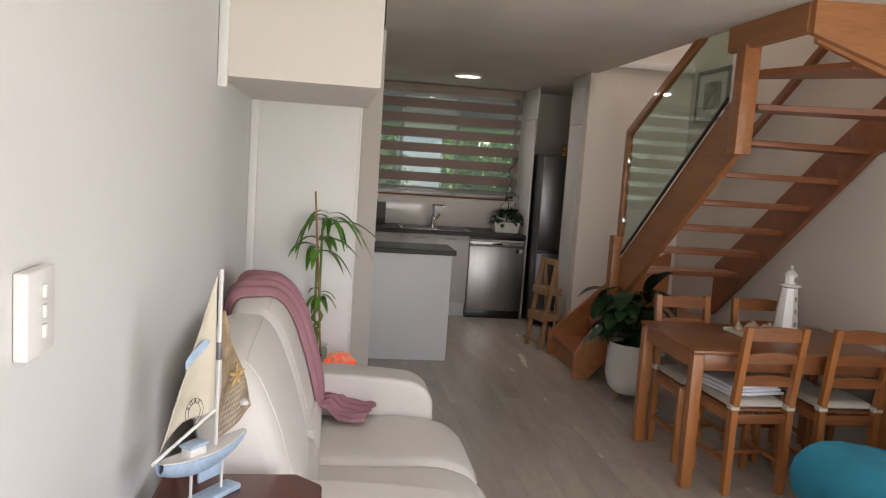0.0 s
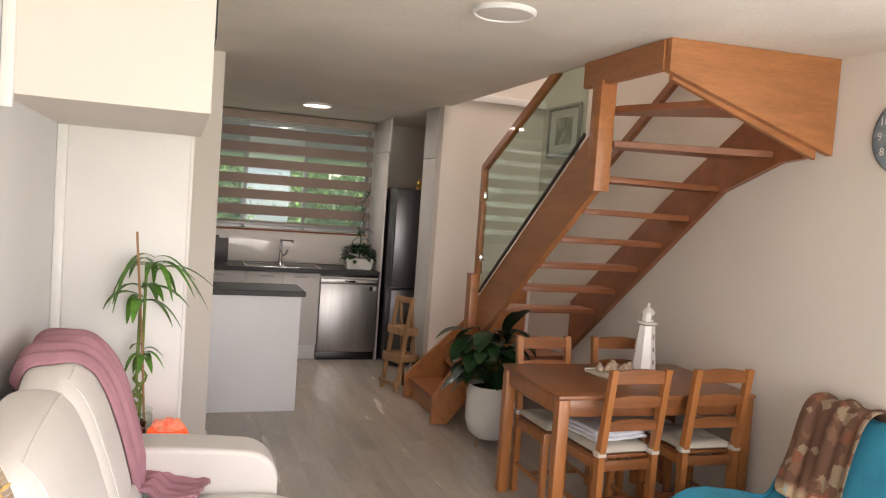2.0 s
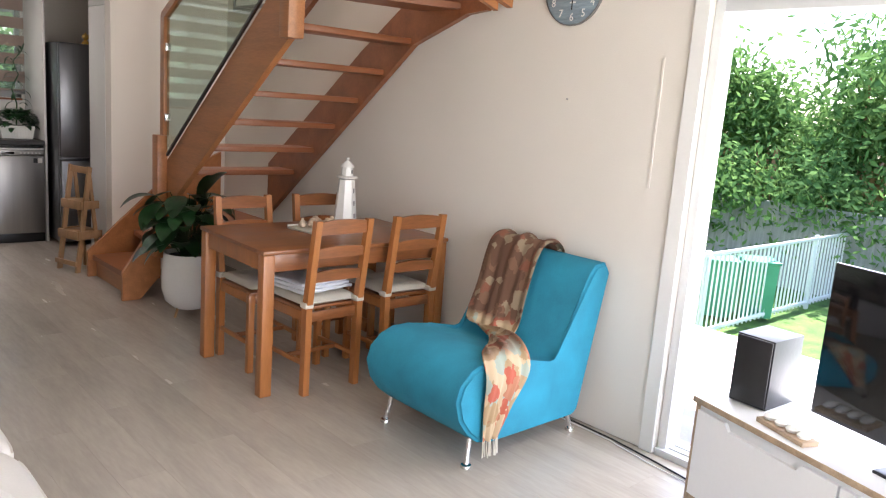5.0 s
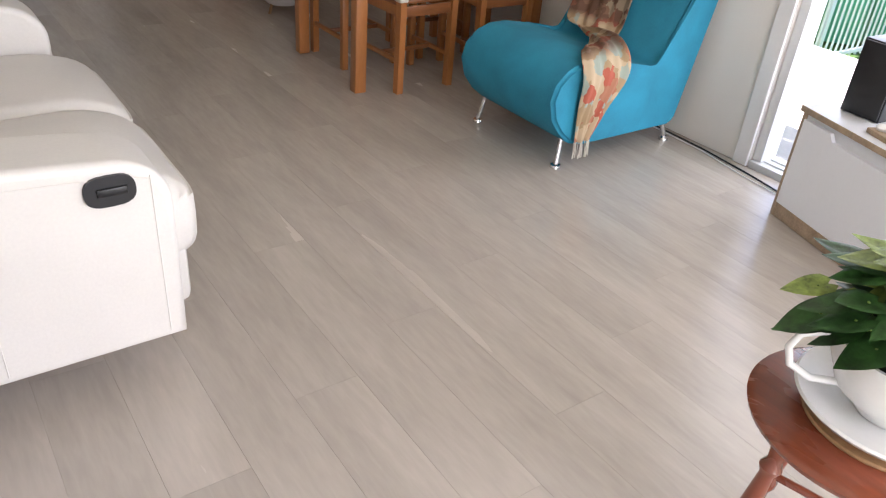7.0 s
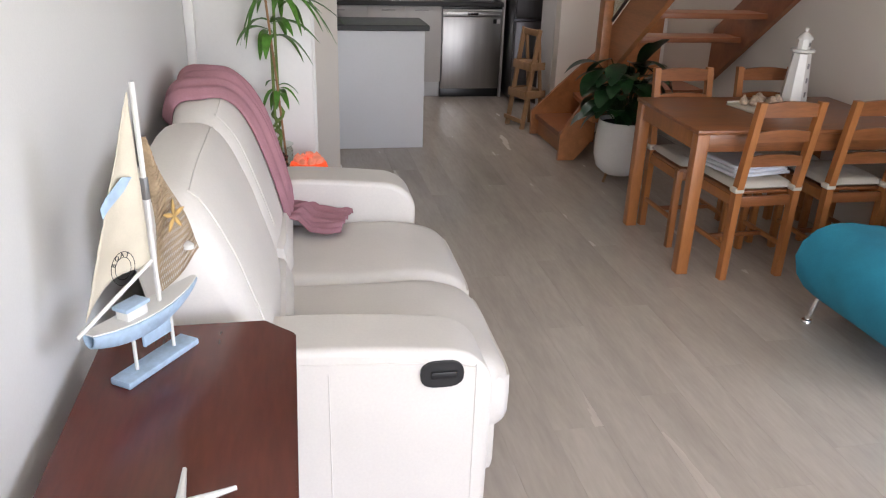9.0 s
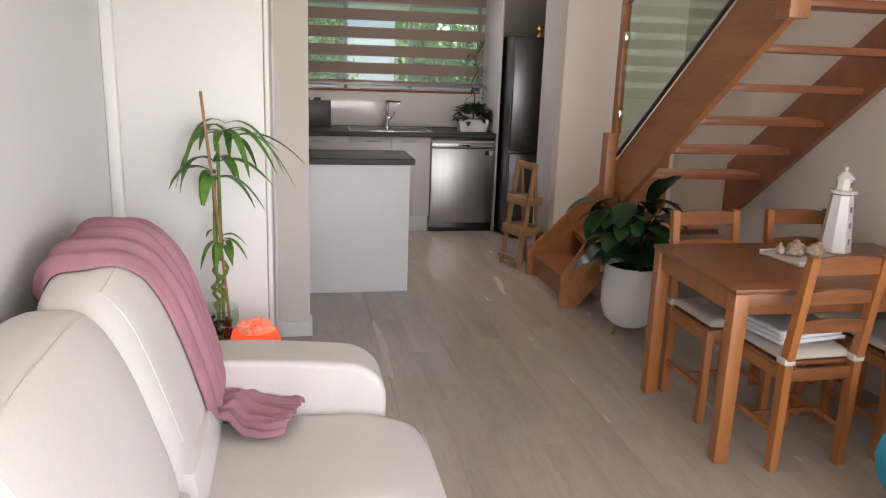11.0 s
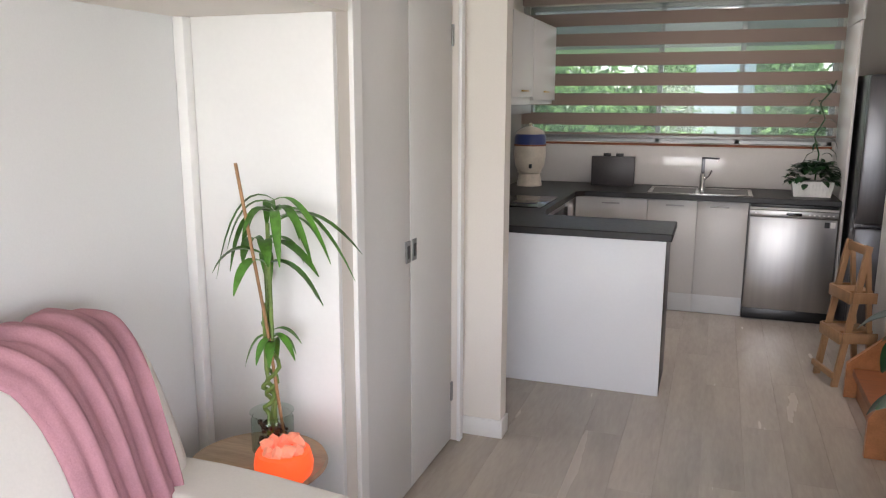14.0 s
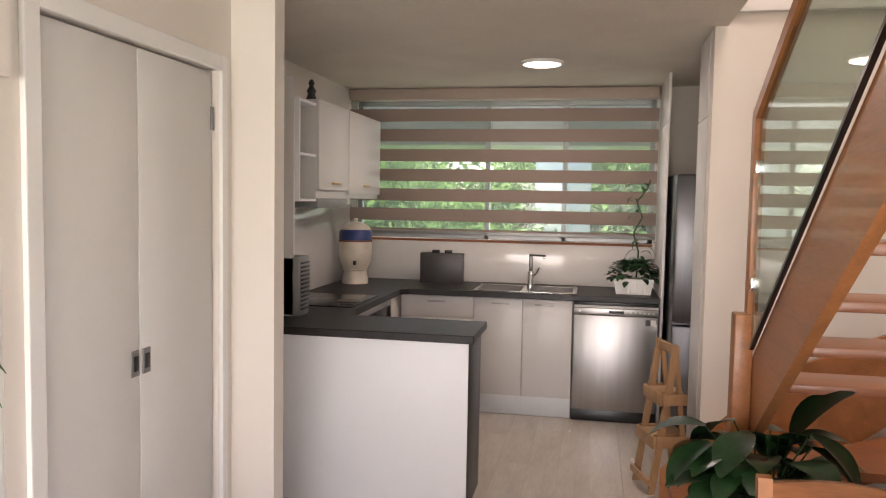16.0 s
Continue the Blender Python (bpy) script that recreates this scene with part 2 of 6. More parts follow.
SHELL = mat("sea_shell", (0.58, 0.45, 0.34), 0.5, vary=0.25, scale=40)
CERAMIC2 = mat("cream_stoneware", (0.62, 0.56, 0.46), 0.35, vary=0.08, scale=10)
NAVY = mat("navy_glaze", (0.03, 0.05, 0.17), 0.3, vary=0.1)
BINGREEN = mat("bin_green", (0.05, 0.26, 0.15), 0.5, vary=0.08)
SALT = glow("salt_crystal_glow", (0.90, 0.10, 0.02), 0.19)
SALT2 = glow("salt_crystal_pale", (0.90, 0.30, 0.18), 0.06)


def pattern_cloth():
    """Woven bands of brown, cream and red with ragged figures in them."""
    m = mat("patterned_weave", (0.3, 0.2, 0.1), 0.95, vary=0.1, bump=0.12, fine=260)
    n, k = m.node_tree.nodes, m.node_tree.links
    tc, mp, warp, add, vo, wide = n.new("ShaderNodeTexCoord"), n.new("ShaderNodeMapping"), n.new("ShaderNodeTexNoise"), n.new("ShaderNodeMixRGB"), n.new("ShaderNodeTexVoronoi"), n.new("ShaderNodeTexNoise")
    mp.inputs["Scale"].default_value = (25, 25, 19)
    warp.inputs["Scale"].default_value, add.inputs[0].default_value = 1.6, 0.45
    k.new(tc.outputs["Object"], mp.inputs[0]), k.new(mp.outputs[0], warp.inputs["Vector"])
    k.new(mp.outputs[0], add.inputs[1]), k.new(warp.outputs["Color"], add.inputs[2])
    vo.inputs["Scale"].default_value = 1.5
    k.new(add.outputs[0], vo.inputs["Vector"])
    wide.inputs["Scale"].default_value = 4.5
    k.new(tc.outputs["Object"], wide.inputs["Vector"])
    ramps = []
    for src, stops in ((vo.outputs["Color"], ((0.0, (0.13, 0.065, 0.04)), (0.50, (0.19, 0.10, 0.06)), (0.62, (0.27, 0.205, 0.135)), (0.74, (0.22, 0.085, 0.05)), (0.86, (0.15, 0.08, 0.045)))),
                       (vo.outputs["Color"], ((0.0, (0.36, 0.25, 0.14)), (0.35, (0.40, 0.10, 0.06)), (0.5, (0.30, 0.34, 0.28)), (0.62, (0.48, 0.36, 0.23)), (0.80, (0.38, 0.16, 0.09))))):
        ramp = n.new("ShaderNodeValToRGB")
        ramp.color_ramp.interpolation = "CONSTANT"
        el = ramp.color_ramp.elements
        el[0].position, el[0].color = 0.0, (*stops[0][1], 1)
        el[1].position, el[1].color = stops[1][0], (*stops[1][1], 1)
        for p, c in stops[2:]:
            e = el.new(p)
            e.color = (*c, 1)
        k.new(src, ramp.inputs[0])
        ramps.append(ramp)
    sp, cut, mix = n.new("ShaderNodeSeparateXYZ"), n.new("ShaderNodeMapRange"), n.new("ShaderNodeMixRGB")
    k.new(tc.outputs["Object"], sp.inputs[0]), k.new(sp.outputs["Z"], cut.inputs["Value"])
    cut.inputs["From Min"].default_value, cut.inputs["From Max"].default_value = 0.50, 0.47
    k.new(cut.outputs[0], mix.inputs[0]), k.new(ramps[0].outputs[0], mix.inputs[1]), k.new(ramps[1].outputs[0], mix.inputs[2])
    k.new(mix.outputs[0], n["Principled BSDF"].inputs["Base Color"])
    n.remove(wide)
    return m


PATTERN = pattern_cloth()

# ---- builders ----


def add_box(bm, size, at=(0, 0, 0), bevel=0.0, turn=None, seg=2):
    """A box centred at a place, with rounded edges."""
    made = bmesh.ops.create_cube(bm, size=1.0)["verts"]
    bmesh.ops.scale(bm, vec=size, verts=made)
    if bevel:
        edges = list({e for v in made for e in v.link_edges})
        made = list({v for f in bmesh.ops.bevel(bm, geom=edges, offset=min(bevel, min(size) * 0.45), segments=seg, affect="EDGES", profile=0.5)["faces"] for v in f.verts} | {v for v in made if v.is_valid})
    m = Matrix.Translation(at)
    if turn is not None:
        m = m @ Euler([radians(a) for a in turn]).to_matrix().to_4x4()
    bmesh.ops.transform(bm, matrix=m, verts=made)
    return made


def span(bm, x0, x1, y0, y1, z0, z1, bevel=0.0):
    return add_box(bm, (x1 - x0, y1 - y0, z1 - z0), ((x0 + x1) / 2, (y0 + y1) / 2, (z0 + z1) / 2), bevel)


def add_prism(bm, outline, axis, a, b):
    """An outline drawn in the plane across an axis, and pulled from a to b. The outline's coordinates are the two other axes in order."""
    def at(p, w):
        return {"x": (w, p[0], p[1]), "y": (p[0], w, p[1]), "z": (p[0], p[1], w)}[axis]
    lo, hi = [bm.verts.new(at(p, a)) for p in outline], [bm.verts.new(at(p, b)) for p in outline]
    bm.faces.new(lo), bm.faces.new(list(reversed(hi)))
    for i in range(len(lo)):
        j = (i + 1) % len(lo)
        bm.faces.new((lo[i], hi[i], hi[j], lo[j]))
    return lo + hi


def add_lathe(bm, profile, at=(0, 0, 0), n=28, sx=1.0, sy=1.0):
    """A profile of (radius, height) turned round the z axis."""
    rings = []
    for r, z in profile:
        rings.append([bm.verts.new((at[0] + sx * r * math.cos(2 * math.pi * i / n), at[1] + sy * r * math.sin(2 * math.pi * i / n), at[2] + z)) for i in range(n)] if r > 1e-5 else [bm.verts.new((at[0], at[1], at[2] + z))])
    for a, b in zip(rings, rings[1:]):
        for i in range(n):
            j = (i + 1) % n
            if len(a) == 1 and len(b) == 1:
                continue
            if len(a) == 1:
                bm.faces.new((a[0], b[j], b[i]))
            elif len(b) == 1:
                bm.faces.new((a[i], a[j], b[0]))
            else:
                bm.faces.new((a[i], a[j], b[j], b[i]))


def add_tube(bm, points, radius, n=8, taper=None):
    """A round rod along points; taper gives a factor for each point."""
    pts = [Vector(p) for p in points]
    rings, side = [], None
    for i, p in enumerate(pts):
        d = (pts[min(i + 1, len(pts) - 1)] - pts[max(i - 1, 0)]).normalized()
        if side is None or abs(side.dot(d)) > 0.95:
            side = d.orthogonal()
        side = (side - d * side.dot(d)).normalized()
        up = d.cross(side)
        r = radius * (taper[i] if taper else 1)
        rings.append([bm.verts.new(p + r * (math.cos(2 * math.pi * k / n) * side + math.sin(2 * math.pi * k / n) * up)) for k in range(n)])
    for a, b in zip(rings, rings[1:]):
        for k in range(n):
            j = (k + 1) % n
            bm.faces.new((a[k], a[j], b[j], b[k]))
    bm.faces.new(list(reversed(rings[0]))), bm.faces.new(rings[-1])


def add_leaf(bm, base, tip, width, droop=0.2, n=6, up=Vector((0, 0, 1)), fold=0.25):
    """A curved leaf with a fold along its midrib."""
    base, tip = Vector(base), Vector(tip)
    d = tip - base
    side = d.cross(up)
    side = side.normalized() if side.length > 1e-4 else Vector((1, 0, 0))
    nor = side.cross(d).normalized()
    rows = []
    for i in range(n + 1):
        s = i / n
        mid = base + d * s + nor * (droop * d.length * 4 * s * (1 - s) * 0.5)
        w = width * max(0.03, math.sin(math.pi * min(1, s * 0.92 + 0.06)) ** 0.8)
        rows.append((bm.verts.new(mid - side * w / 2 + nor * fold * w * 0.5), bm.verts.new(mid), bm.verts.new(mid + side * w / 2 + nor * fold * w * 0.5)))
    for a, b in zip(rows, rows[1:]):
        bm.faces.new((a[0], a[1], b[1], b[0])), bm.faces.new((a[1], a[2], b[2], b[1]))


def add_heart_leaf(bm, base, tip, width, droop=0.2, n=8):
    """A broad leaf, widest near its stalk, with two lobes behind it and a pointed tip."""
    base, tip = Vector(base), Vector(tip)
    d = tip - base
    side = d.cross(Vector((0, 0, 1)))
    side = side.normalized() if side.length > 1e-4 else Vector((1, 0, 0))
    nor = side.cross(d).normalized()
    rows = []
    for i in range(n + 1):
        s = i / n
        mid = base + d * s + nor * (droop * d.length * 2 * s * (1 - s))
        w = width * max(0.02, math.sin(math.pi * min(1, 0.10 + 0.90 * s ** 0.62)) ** 0.9)
        back = d * (0.16 * (1 - s) ** 3)
        rows.append((bm.verts.new(mid - back - side * w / 2 + nor * 0.06 * w), bm.verts.new(mid - back * 0.4 - side * w / 4 + nor * 0.10 * w), bm.verts.new(mid), bm.verts.new(mid - back * 0.4 + side * w / 4 + nor * 0.10 * w), bm.verts.new(mid - back + side * w / 2 + nor * 0.06 * w)))
    for a, b in zip(rows, rows[1:]):
        for k in range(4):
            bm.faces.new((a[k], a[k + 1], b[k + 1], b[k]))


def add_grid(bm, nu, nv, place, close_u=False):
    """A sheet of nu by nv cells; place gives a point for u and v from 0 to 1."""
    g = [[bm.verts.new(place(i / nu, j / nv)) for j in range(nv + 1)] for i in range(nu + (0 if close_u else 1))]
    for i in range(nu):
        for j in range(nv):
            a, b = g[i], g[(i + 1) % len(g)]
            bm.faces.new((a[j], b[j], b[j + 1], a[j + 1]))
    return g


def part(name, bm, material, parent=None, label="", smooth=False, thick=0.0, sub=0, angle=40):
    """Links a bmesh as one mesh object."""
    bmesh.ops.recalc_face_normals(bm, faces=bm.faces)
    me = bpy.data.meshes.new(name)
    bm.to_mesh(me)
    bm.free()
    me.materials.append(material)
    if smooth:
        me.polygons.foreach_set("use_smooth", [True] * len(me.polygons))
        me.set_sharp_from_angle(angle=radians(angle))
    ob = new(name, me)
    ob.parent = parent
    if thick:
        mod = ob.modifiers.new("thickness", "SOLIDIFY")
        mod.thickness, mod.offset = thick, 0
    if sub:
        mod = ob.modifiers.new("round", "SUBSURF")
        mod.levels = mod.render_levels = sub
    return tagged(ob, label)


def thing(name, label, category, m, group="", kind=""):
    ob = new(name)
    ob.empty_display_size = 0.05
    ob.matrix_basis = m
    return tagged(ob, label, category, group, kind)


def boxpart(name, size, at, material, parent, bevel=0.004, turn=None, label="", seg=2):
    bm = bmesh.new()
    add_box(bm, size, at, bevel, turn, seg)
    return part(name, bm, material, parent, label, smooth=True)


def spanpart(name, x0, x1, y0, y1, z0, z1, material, parent=None, bevel=0.004, label=""):
    bm = bmesh.new()
    span(bm, x0, x1, y0, y1, z0, z1, bevel)
    return part(name, bm, material, parent, label, smooth=True)


def shell(name, x0, x1, y0, y1, z0, z1, material, bevel=0.0):
    ob = spanpart(name, x0, x1, y0, y1, z0, z1, material, None, bevel)
    return tagged(ob, kind="structure")



# ---- structure ----
XL, XR, H, YB = -0.33, 3.10, 2.43, -1.0
Y_HOLE, Y_WALL2, Y_WIN = 3.46, 6.50, 8.52
DOOR_Y, DOOR_Z = 2.262, 1.962
KL = -0.33

floor = shell("floor", XL - 0.3, XR + 0.25, YB - 0.2, Y_WIN + 0.2, -0.12, -0.006, PLANK)
wall_left = shell("wall_left", XL - 0.12, XL, YB, 4.12, 0, H, WALL_DAYLIT)
wall_alcove = shell("wall_alcove", XL - 0.12, 0.2, 4.12, 4.18, 0, H, WALL)
wall_kitchen_left = shell("wall_kitchen_left", KL - 0.12, KL, 4.18, Y_WIN, 0, H, WALL)


def wall_with_hole(name, axis, at, thick, a0, a1, z0, z1, holes, material):
    """A wall along y (axis x) or along x (axis y), from a0 to a1, with openings (b0, b1, c0, c1)."""
    bm = bmesh.new()
    cuts = sorted({a0, a1, *[v for h in holes for v in h[:2]]})
    for p, q in zip(cuts, cuts[1:]):
        inside = [h for h in holes if h[0] <= p and h[1] >= q]
        pieces = [(z0, z1)]
        for h in inside:
            pieces = [(z0, h[2]), (h[3], z1)]
        for lo, hi in pieces:
            if hi - lo > 0.001:
                if axis == "x":
                    span(bm, at, at + thick, p, q, lo, hi)
                else:
                    span(bm, p, q, at, at + thick, lo, hi)
    return tagged(part(name, bm, material), kind="structure")


wall_right_upper = shell("wall_right_upper", XR, XR + 0.14, 2.7, 6.62, H, 5.2, WALL)
wall_right = wall_with_hole("wall_right", "x", XR, 0.14, YB, Y_WIN, 0, H, [(0.1, DOOR_Y, 0.0, DOOR_Z)], WALL)
wall_back = wall_with_hole("wall_back", "y", YB - 0.12, 0.12, XL, XR, 0, H, [(0.2, 2.6, 0.0, 2.1)], WALL)
WIN = (-0.28, 2.08, 1.24, 2.34)
wall_window = wall_with_hole("wall_window", "y", Y_WIN, 0.12, KL, XR, 0, H, [WIN], WALL)
wall_stair = shell("wall_stair", 2.19, XR, Y_WALL2, 6.62, 0, 5.2, WALL)
wall_fridge = shell("wall_fridge", 2.85, XR, 6.62, Y_WIN, 0, H, WALL)

# ceiling, with the stair opening
bm = bmesh.new()
span(bm, XL - 0.12, 2.25, YB, Y_WIN, H, H + 0.25)
span(bm, 2.25, XR, YB, Y_HOLE, H, H + 0.25)
span(bm, 2.25, XR, 6.621, Y_WIN, H, H + 0.25)
ceiling = tagged(part("ceiling", bm, CEIL), kind="structure")
shell("upper_wall", 2.13, 2.25, Y_HOLE - 0.6, Y_WALL2, H + 0.25, 5.2, WALL)
shell("upper_wall_front", 2.25, XR, Y_HOLE - 0.72, Y_HOLE - 0.6, H + 0.25, 5.2, WALL)
shell("upper_ceiling", 2.13, XR - 0.002, Y_HOLE - 0.72, 6.62, 5.2, 5.3, WALL)

# bulkhead, closet and pillar
bulkhead = shell("bulkhead", XL, 0.24, 2.98, 4.12, 1.83, H, WALL)
shell("bulkhead_trim", XL + 0.002, XL + 0.035, 2.955, 2.98, 1.79, H, WHITE, 0.003)
shell("alcove_trim", XL + 0.001, XL + 0.04, 4.055, 4.0945, 0.0, 1.829, WHITE, 0.004)
shell("alcove_panel", XL + 0.02, 0.2, 4.095, 4.12, 0.0, 1.83, WHITE, 0.003)
closet_wall = wall_with_hole("closet_wall", "x", 0.08, 0.12, 4.18, 5.335, 0, H, [(4.25, 5.24, 0.0, 2.035)], WALL)
pillar = shell("pillar", -0.33, 0.385, 5.335, 5.43, 0, H, WALL)


shell("bulkhead_dark_edge", 0.2405, 0.246, 2.985, 3.25, 2.06, H - 0.002, BLACK)


def bifold():
    t = thing("closet_door", "closed grey-white bifold closet door with small square pulls", "door", pose(0.2, 4.74, 0))
    tagged(t, kind="structure")
    for i, s in enumerate((-1, 1)):
        leaf = spanpart("door_leaf", -0.06, -0.025, s * 0.003 if s > 0 else -0.485, 0.485 if s > 0 else -0.003, 0.012, 2.025, DOORW, t, 0.002)
        pull = boxpart("door_pull", (0.006, 0.042, 0.085), (-0.022, s * 0.032, 1.005), GREY, t, 0.002, label="square grey metal flush pull")
        boxpart("pull_recess", (0.004, 0.026, 0.05), (0.0035 - 0.022, s * 0.032, 1.005), BLACK, pull, 0.001)
        for z in (0.25, 1.85):
            boxpart("hinge", (0.008, 0.02, 0.09), (-0.021, s * 0.482, z), GREY, t, 0.002)
    bm = bmesh.new()
    for y0, y1, z0, z1 in ((-0.55, -0.49, 0, 2.09), (0.49, 0.535, 0, 2.09), (-0.49, 0.49, 2.03, 2.09)):
        span(bm, 0.0005, 0.018, y0, y1, z0, z1, 0.004)
    part("architrave", bm, WHITE, t)


bifold()
for nm, c in {"skirting_pillar": (0.385, 0.397, 5.323, 5.432, 0, 0.09), "skirting_pillar_front": (0.2, 0.385, 5.323, 5.335, 0, 0.09)}.items():
    shell(nm, *c, WHITE, 0.003)
shell("stair_ledge", 2.25, XR, 6.46, Y_WALL2, H + 0.06, H + 0.12, WHITE, 0.004)


def slider():
    """Frame and architrave of the sliding door opening."""
    t = tagged(thing("door_slider", "open white aluminium sliding door to the patio", "door", pose(XR, 0, 0)), kind="structure")
    bm = bmesh.new()
    span(bm, -0.016, -0.001, DOOR_Y, DOOR_Y + 0.07, 0, DOOR_Z + 0.07, 0.004)
    span(bm, -0.016, -0.001, 0.1, DOOR_Y, DOOR_Z, DOOR_Z + 0.07, 0.004)
    part("architrave", bm, WHITE, t)
    spanpart("jamb", 0.02, 0.13, DOOR_Y - 0.045, DOOR_Y - 0.002, 0.03, DOOR_Z - 0.002, ALU, t, 0.003)
    spanpart("jamb", 0.02, 0.13, 0.102, 0.147, 0.03, DOOR_Z - 0.002, ALU, t, 0.003)
    spanpart("head", 0.02, 0.13, 0.147, DOOR_Y - 0.045, DOOR_Z - 0.05, DOOR_Z - 0.002, ALU, t, 0.003)
    bm = bmesh.new()
    span(bm, 0.0, 0.16, 0.102, DOOR_Y - 0.002, -0.005, 0.028, 0.003)
    span(bm, 0.04, 0.05, 0.15, DOOR_Y - 0.05, 0.028, 0.036)
    span(bm, 0.09, 0.10, 0.15, DOOR_Y - 0.05, 0.028, 0.036)
    part("track", bm, ALU, t)


slider()


def down_light(x, y, lit):
    t = thing("ceiling_light", "round flat white ceiling light, " + ("lit" if lit else "unlit"), "ceiling light", pose(x, y, H), "round ceiling lights")
    bm = bmesh.new()
    add_lathe(bm, [(0, -0.001), (0.135, -0.001), (0.135, -0.014), (0.128, -0.022), (0.12, -0.022), (0.118, -0.016)], n=48)
    part("rim", bm, WHITE, t, smooth=True)
    bm = bmesh.new()
    add_lathe(bm, [(0.118, -0.016), (0.06, -0.019), (0, -0.02)], n=48)
    part("diffuser", bm, LIT if lit else UNLIT, t, smooth=True)


down_light(1.40, 3.49, False)
down_light(1.285, 7.38, True)


# ---- staircase ----
def staircase():
    t = thing("staircase", "open honey-timber staircase with a clear glass balustrade", "staircase", pose(0, 0, 0))
    # inner string
    for nm, x, yk in (("inner_string", 2.25, 0), ("wall_string", 3.055, 0)):
        bm = bmesh.new()
        out = [(5.66, 0.60), (5.66, 0.93), (4.10, 2.115), (4.10, 1.74)] if nm[0] == "i" else [(5.70, 0.55), (5.70, 0.94), (4.60, 1.745), (3.92, 2.19), (3.51, 2.33), (3.51, 1.96), (3.66, 1.945), (4.085, 1.79)]
        add_prism(bm, out, "x", x, x + 0.038)
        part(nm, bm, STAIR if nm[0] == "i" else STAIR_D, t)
    for pts, z in (([(2.29, 3.98), (2.47, 3.53), (3.0, 3.53), (2.34, 4.14), (2.29, 4.14)], 2.167), ([(2.29, 4.0), (3.054, 3.70), (3.054, 4.02), (2.29, 4.18)], 1.988)):
        bm = bmesh.new()
        add_prism(bm, pts, "z", z - 0.017, z + 0.017)
        bmesh.ops.bevel(bm, geom=bm.edges[:], offset=0.004, segments=2, affect="EDGES")
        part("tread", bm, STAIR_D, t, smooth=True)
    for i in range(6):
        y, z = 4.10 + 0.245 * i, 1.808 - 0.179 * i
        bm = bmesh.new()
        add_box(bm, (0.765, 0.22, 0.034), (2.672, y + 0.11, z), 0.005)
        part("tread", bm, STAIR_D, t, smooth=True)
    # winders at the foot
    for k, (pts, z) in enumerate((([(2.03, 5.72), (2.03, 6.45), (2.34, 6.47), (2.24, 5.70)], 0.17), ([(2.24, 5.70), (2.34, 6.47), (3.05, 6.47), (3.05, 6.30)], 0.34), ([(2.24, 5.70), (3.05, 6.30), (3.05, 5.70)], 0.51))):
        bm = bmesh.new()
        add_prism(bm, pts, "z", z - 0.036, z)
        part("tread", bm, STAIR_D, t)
    bm = bmesh.new()
    add_prism(bm, [(1.98, 0.002), (1.98, 0.19), (2.22, 0.56), (2.24, 0.56), (2.24, 0.16), (2.10, 0.002)], "y", 5.69, 5.722)
    part("front_string", bm, STAIR, t)
    bm = bmesh.new()
    add_prism(bm, [(2.0, 0.002), (2.0, 0.19), (2.22, 0.40), (2.6, 0.75), (3.05, 0.95), (3.05, 0.5), (2.4, 0.002)], "y", 6.462, 6.494)
    part("rear_string", bm, STAIR, t)
    bm = bmesh.new()
    span(bm, 2.06, 2.085, 5.724, 6.46, 0.002, 0.134, 0.003)
    part("riser", bm, STAIR, t)
    # posts
    spanpart("lower_post", 2.178, 2.248, 5.60, 5.69, 0.30, 1.13, STAIR, t, 0.006)
    spanpart("newel", 2.222, 2.262, 5.61, 5.67, 1.13, 1.90, STAIR, t, 0.004)
    spanpart("upper_post", 2.19, 2.282, 4.005, 4.098, 1.735, 2.31, STAIR, t, 0.005)
    # rim boards round the stair opening
    bm = bmesh.new()
    span(bm, 2.205, 2.249, 3.507, 4.23, 2.29, H - 0.002, 0.003)
    part("rim_board", bm, STAIR, t)
    bm = bmesh.new()
    add_prism(bm, [(2.215, 2.28), (2.215, H - 0.002), (3.095, H - 0.002), (3.095, 1.97)], "y", 3.465, 3.505)
    for v in bm.verts:
        v.co.y -= (v.co.x - 2.215) * 0.115
    part("rim_board", bm, STAIR_X, t)
    bm = bmesh.new()
    add_prism(bm, [(2.26, 2.25), (2.26, 2.305), (3.04, 2.01), (3.04, 1.95)], "y", 3.507, 3.535)
    for v in bm.verts:
        v.co.y -= (v.co.x - 2.215) * 0.115
    part("rim_trim", bm, STAIR_X, t)
    # wall handrail and glass
    bm = bmesh.new()
    add_prism(bm, [(5.66, 1.86), (5.66, 1.915), (4.68, 2.428), (4.58, 2.428)], "x", 2.222, 2.262)
    part("handrail", bm, STAIR, t)
    bm = bmesh.new()
    add_prism(bm, [(5.59, 1.02), (5.59, 1.885), (4.64, 2.41), (4.60, 2.429), (4.235, 2.429), (4.235, 2.06)], "x", 2.236, 2.246)
    g = part("glass_panel", bm, GLASS, t, label="clear glass balustrade panel")
    bm = bmesh.new()
    add_prism(bm, [(5.59, 0.995), (5.59, 1.013), (4.235, 2.053), (4.235, 2.035)], "x", 2.233, 2.249)
    part("glass_gasket", bm, BLACK, t)
    bm = bmesh.new()
    add_prism(bm, [(5.9, 1.555), (5.9, 1.615), (4.4, 2.64), (4.4, 2.58)], "x", 3.03, 3.07)
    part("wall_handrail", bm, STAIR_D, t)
    for z in (1.25, 1.70):
        boxpart("glass_clip", (0.03, 0.03, 0.05), (2.241, 5.595, z), CHROME, t, 0.002)


staircase()


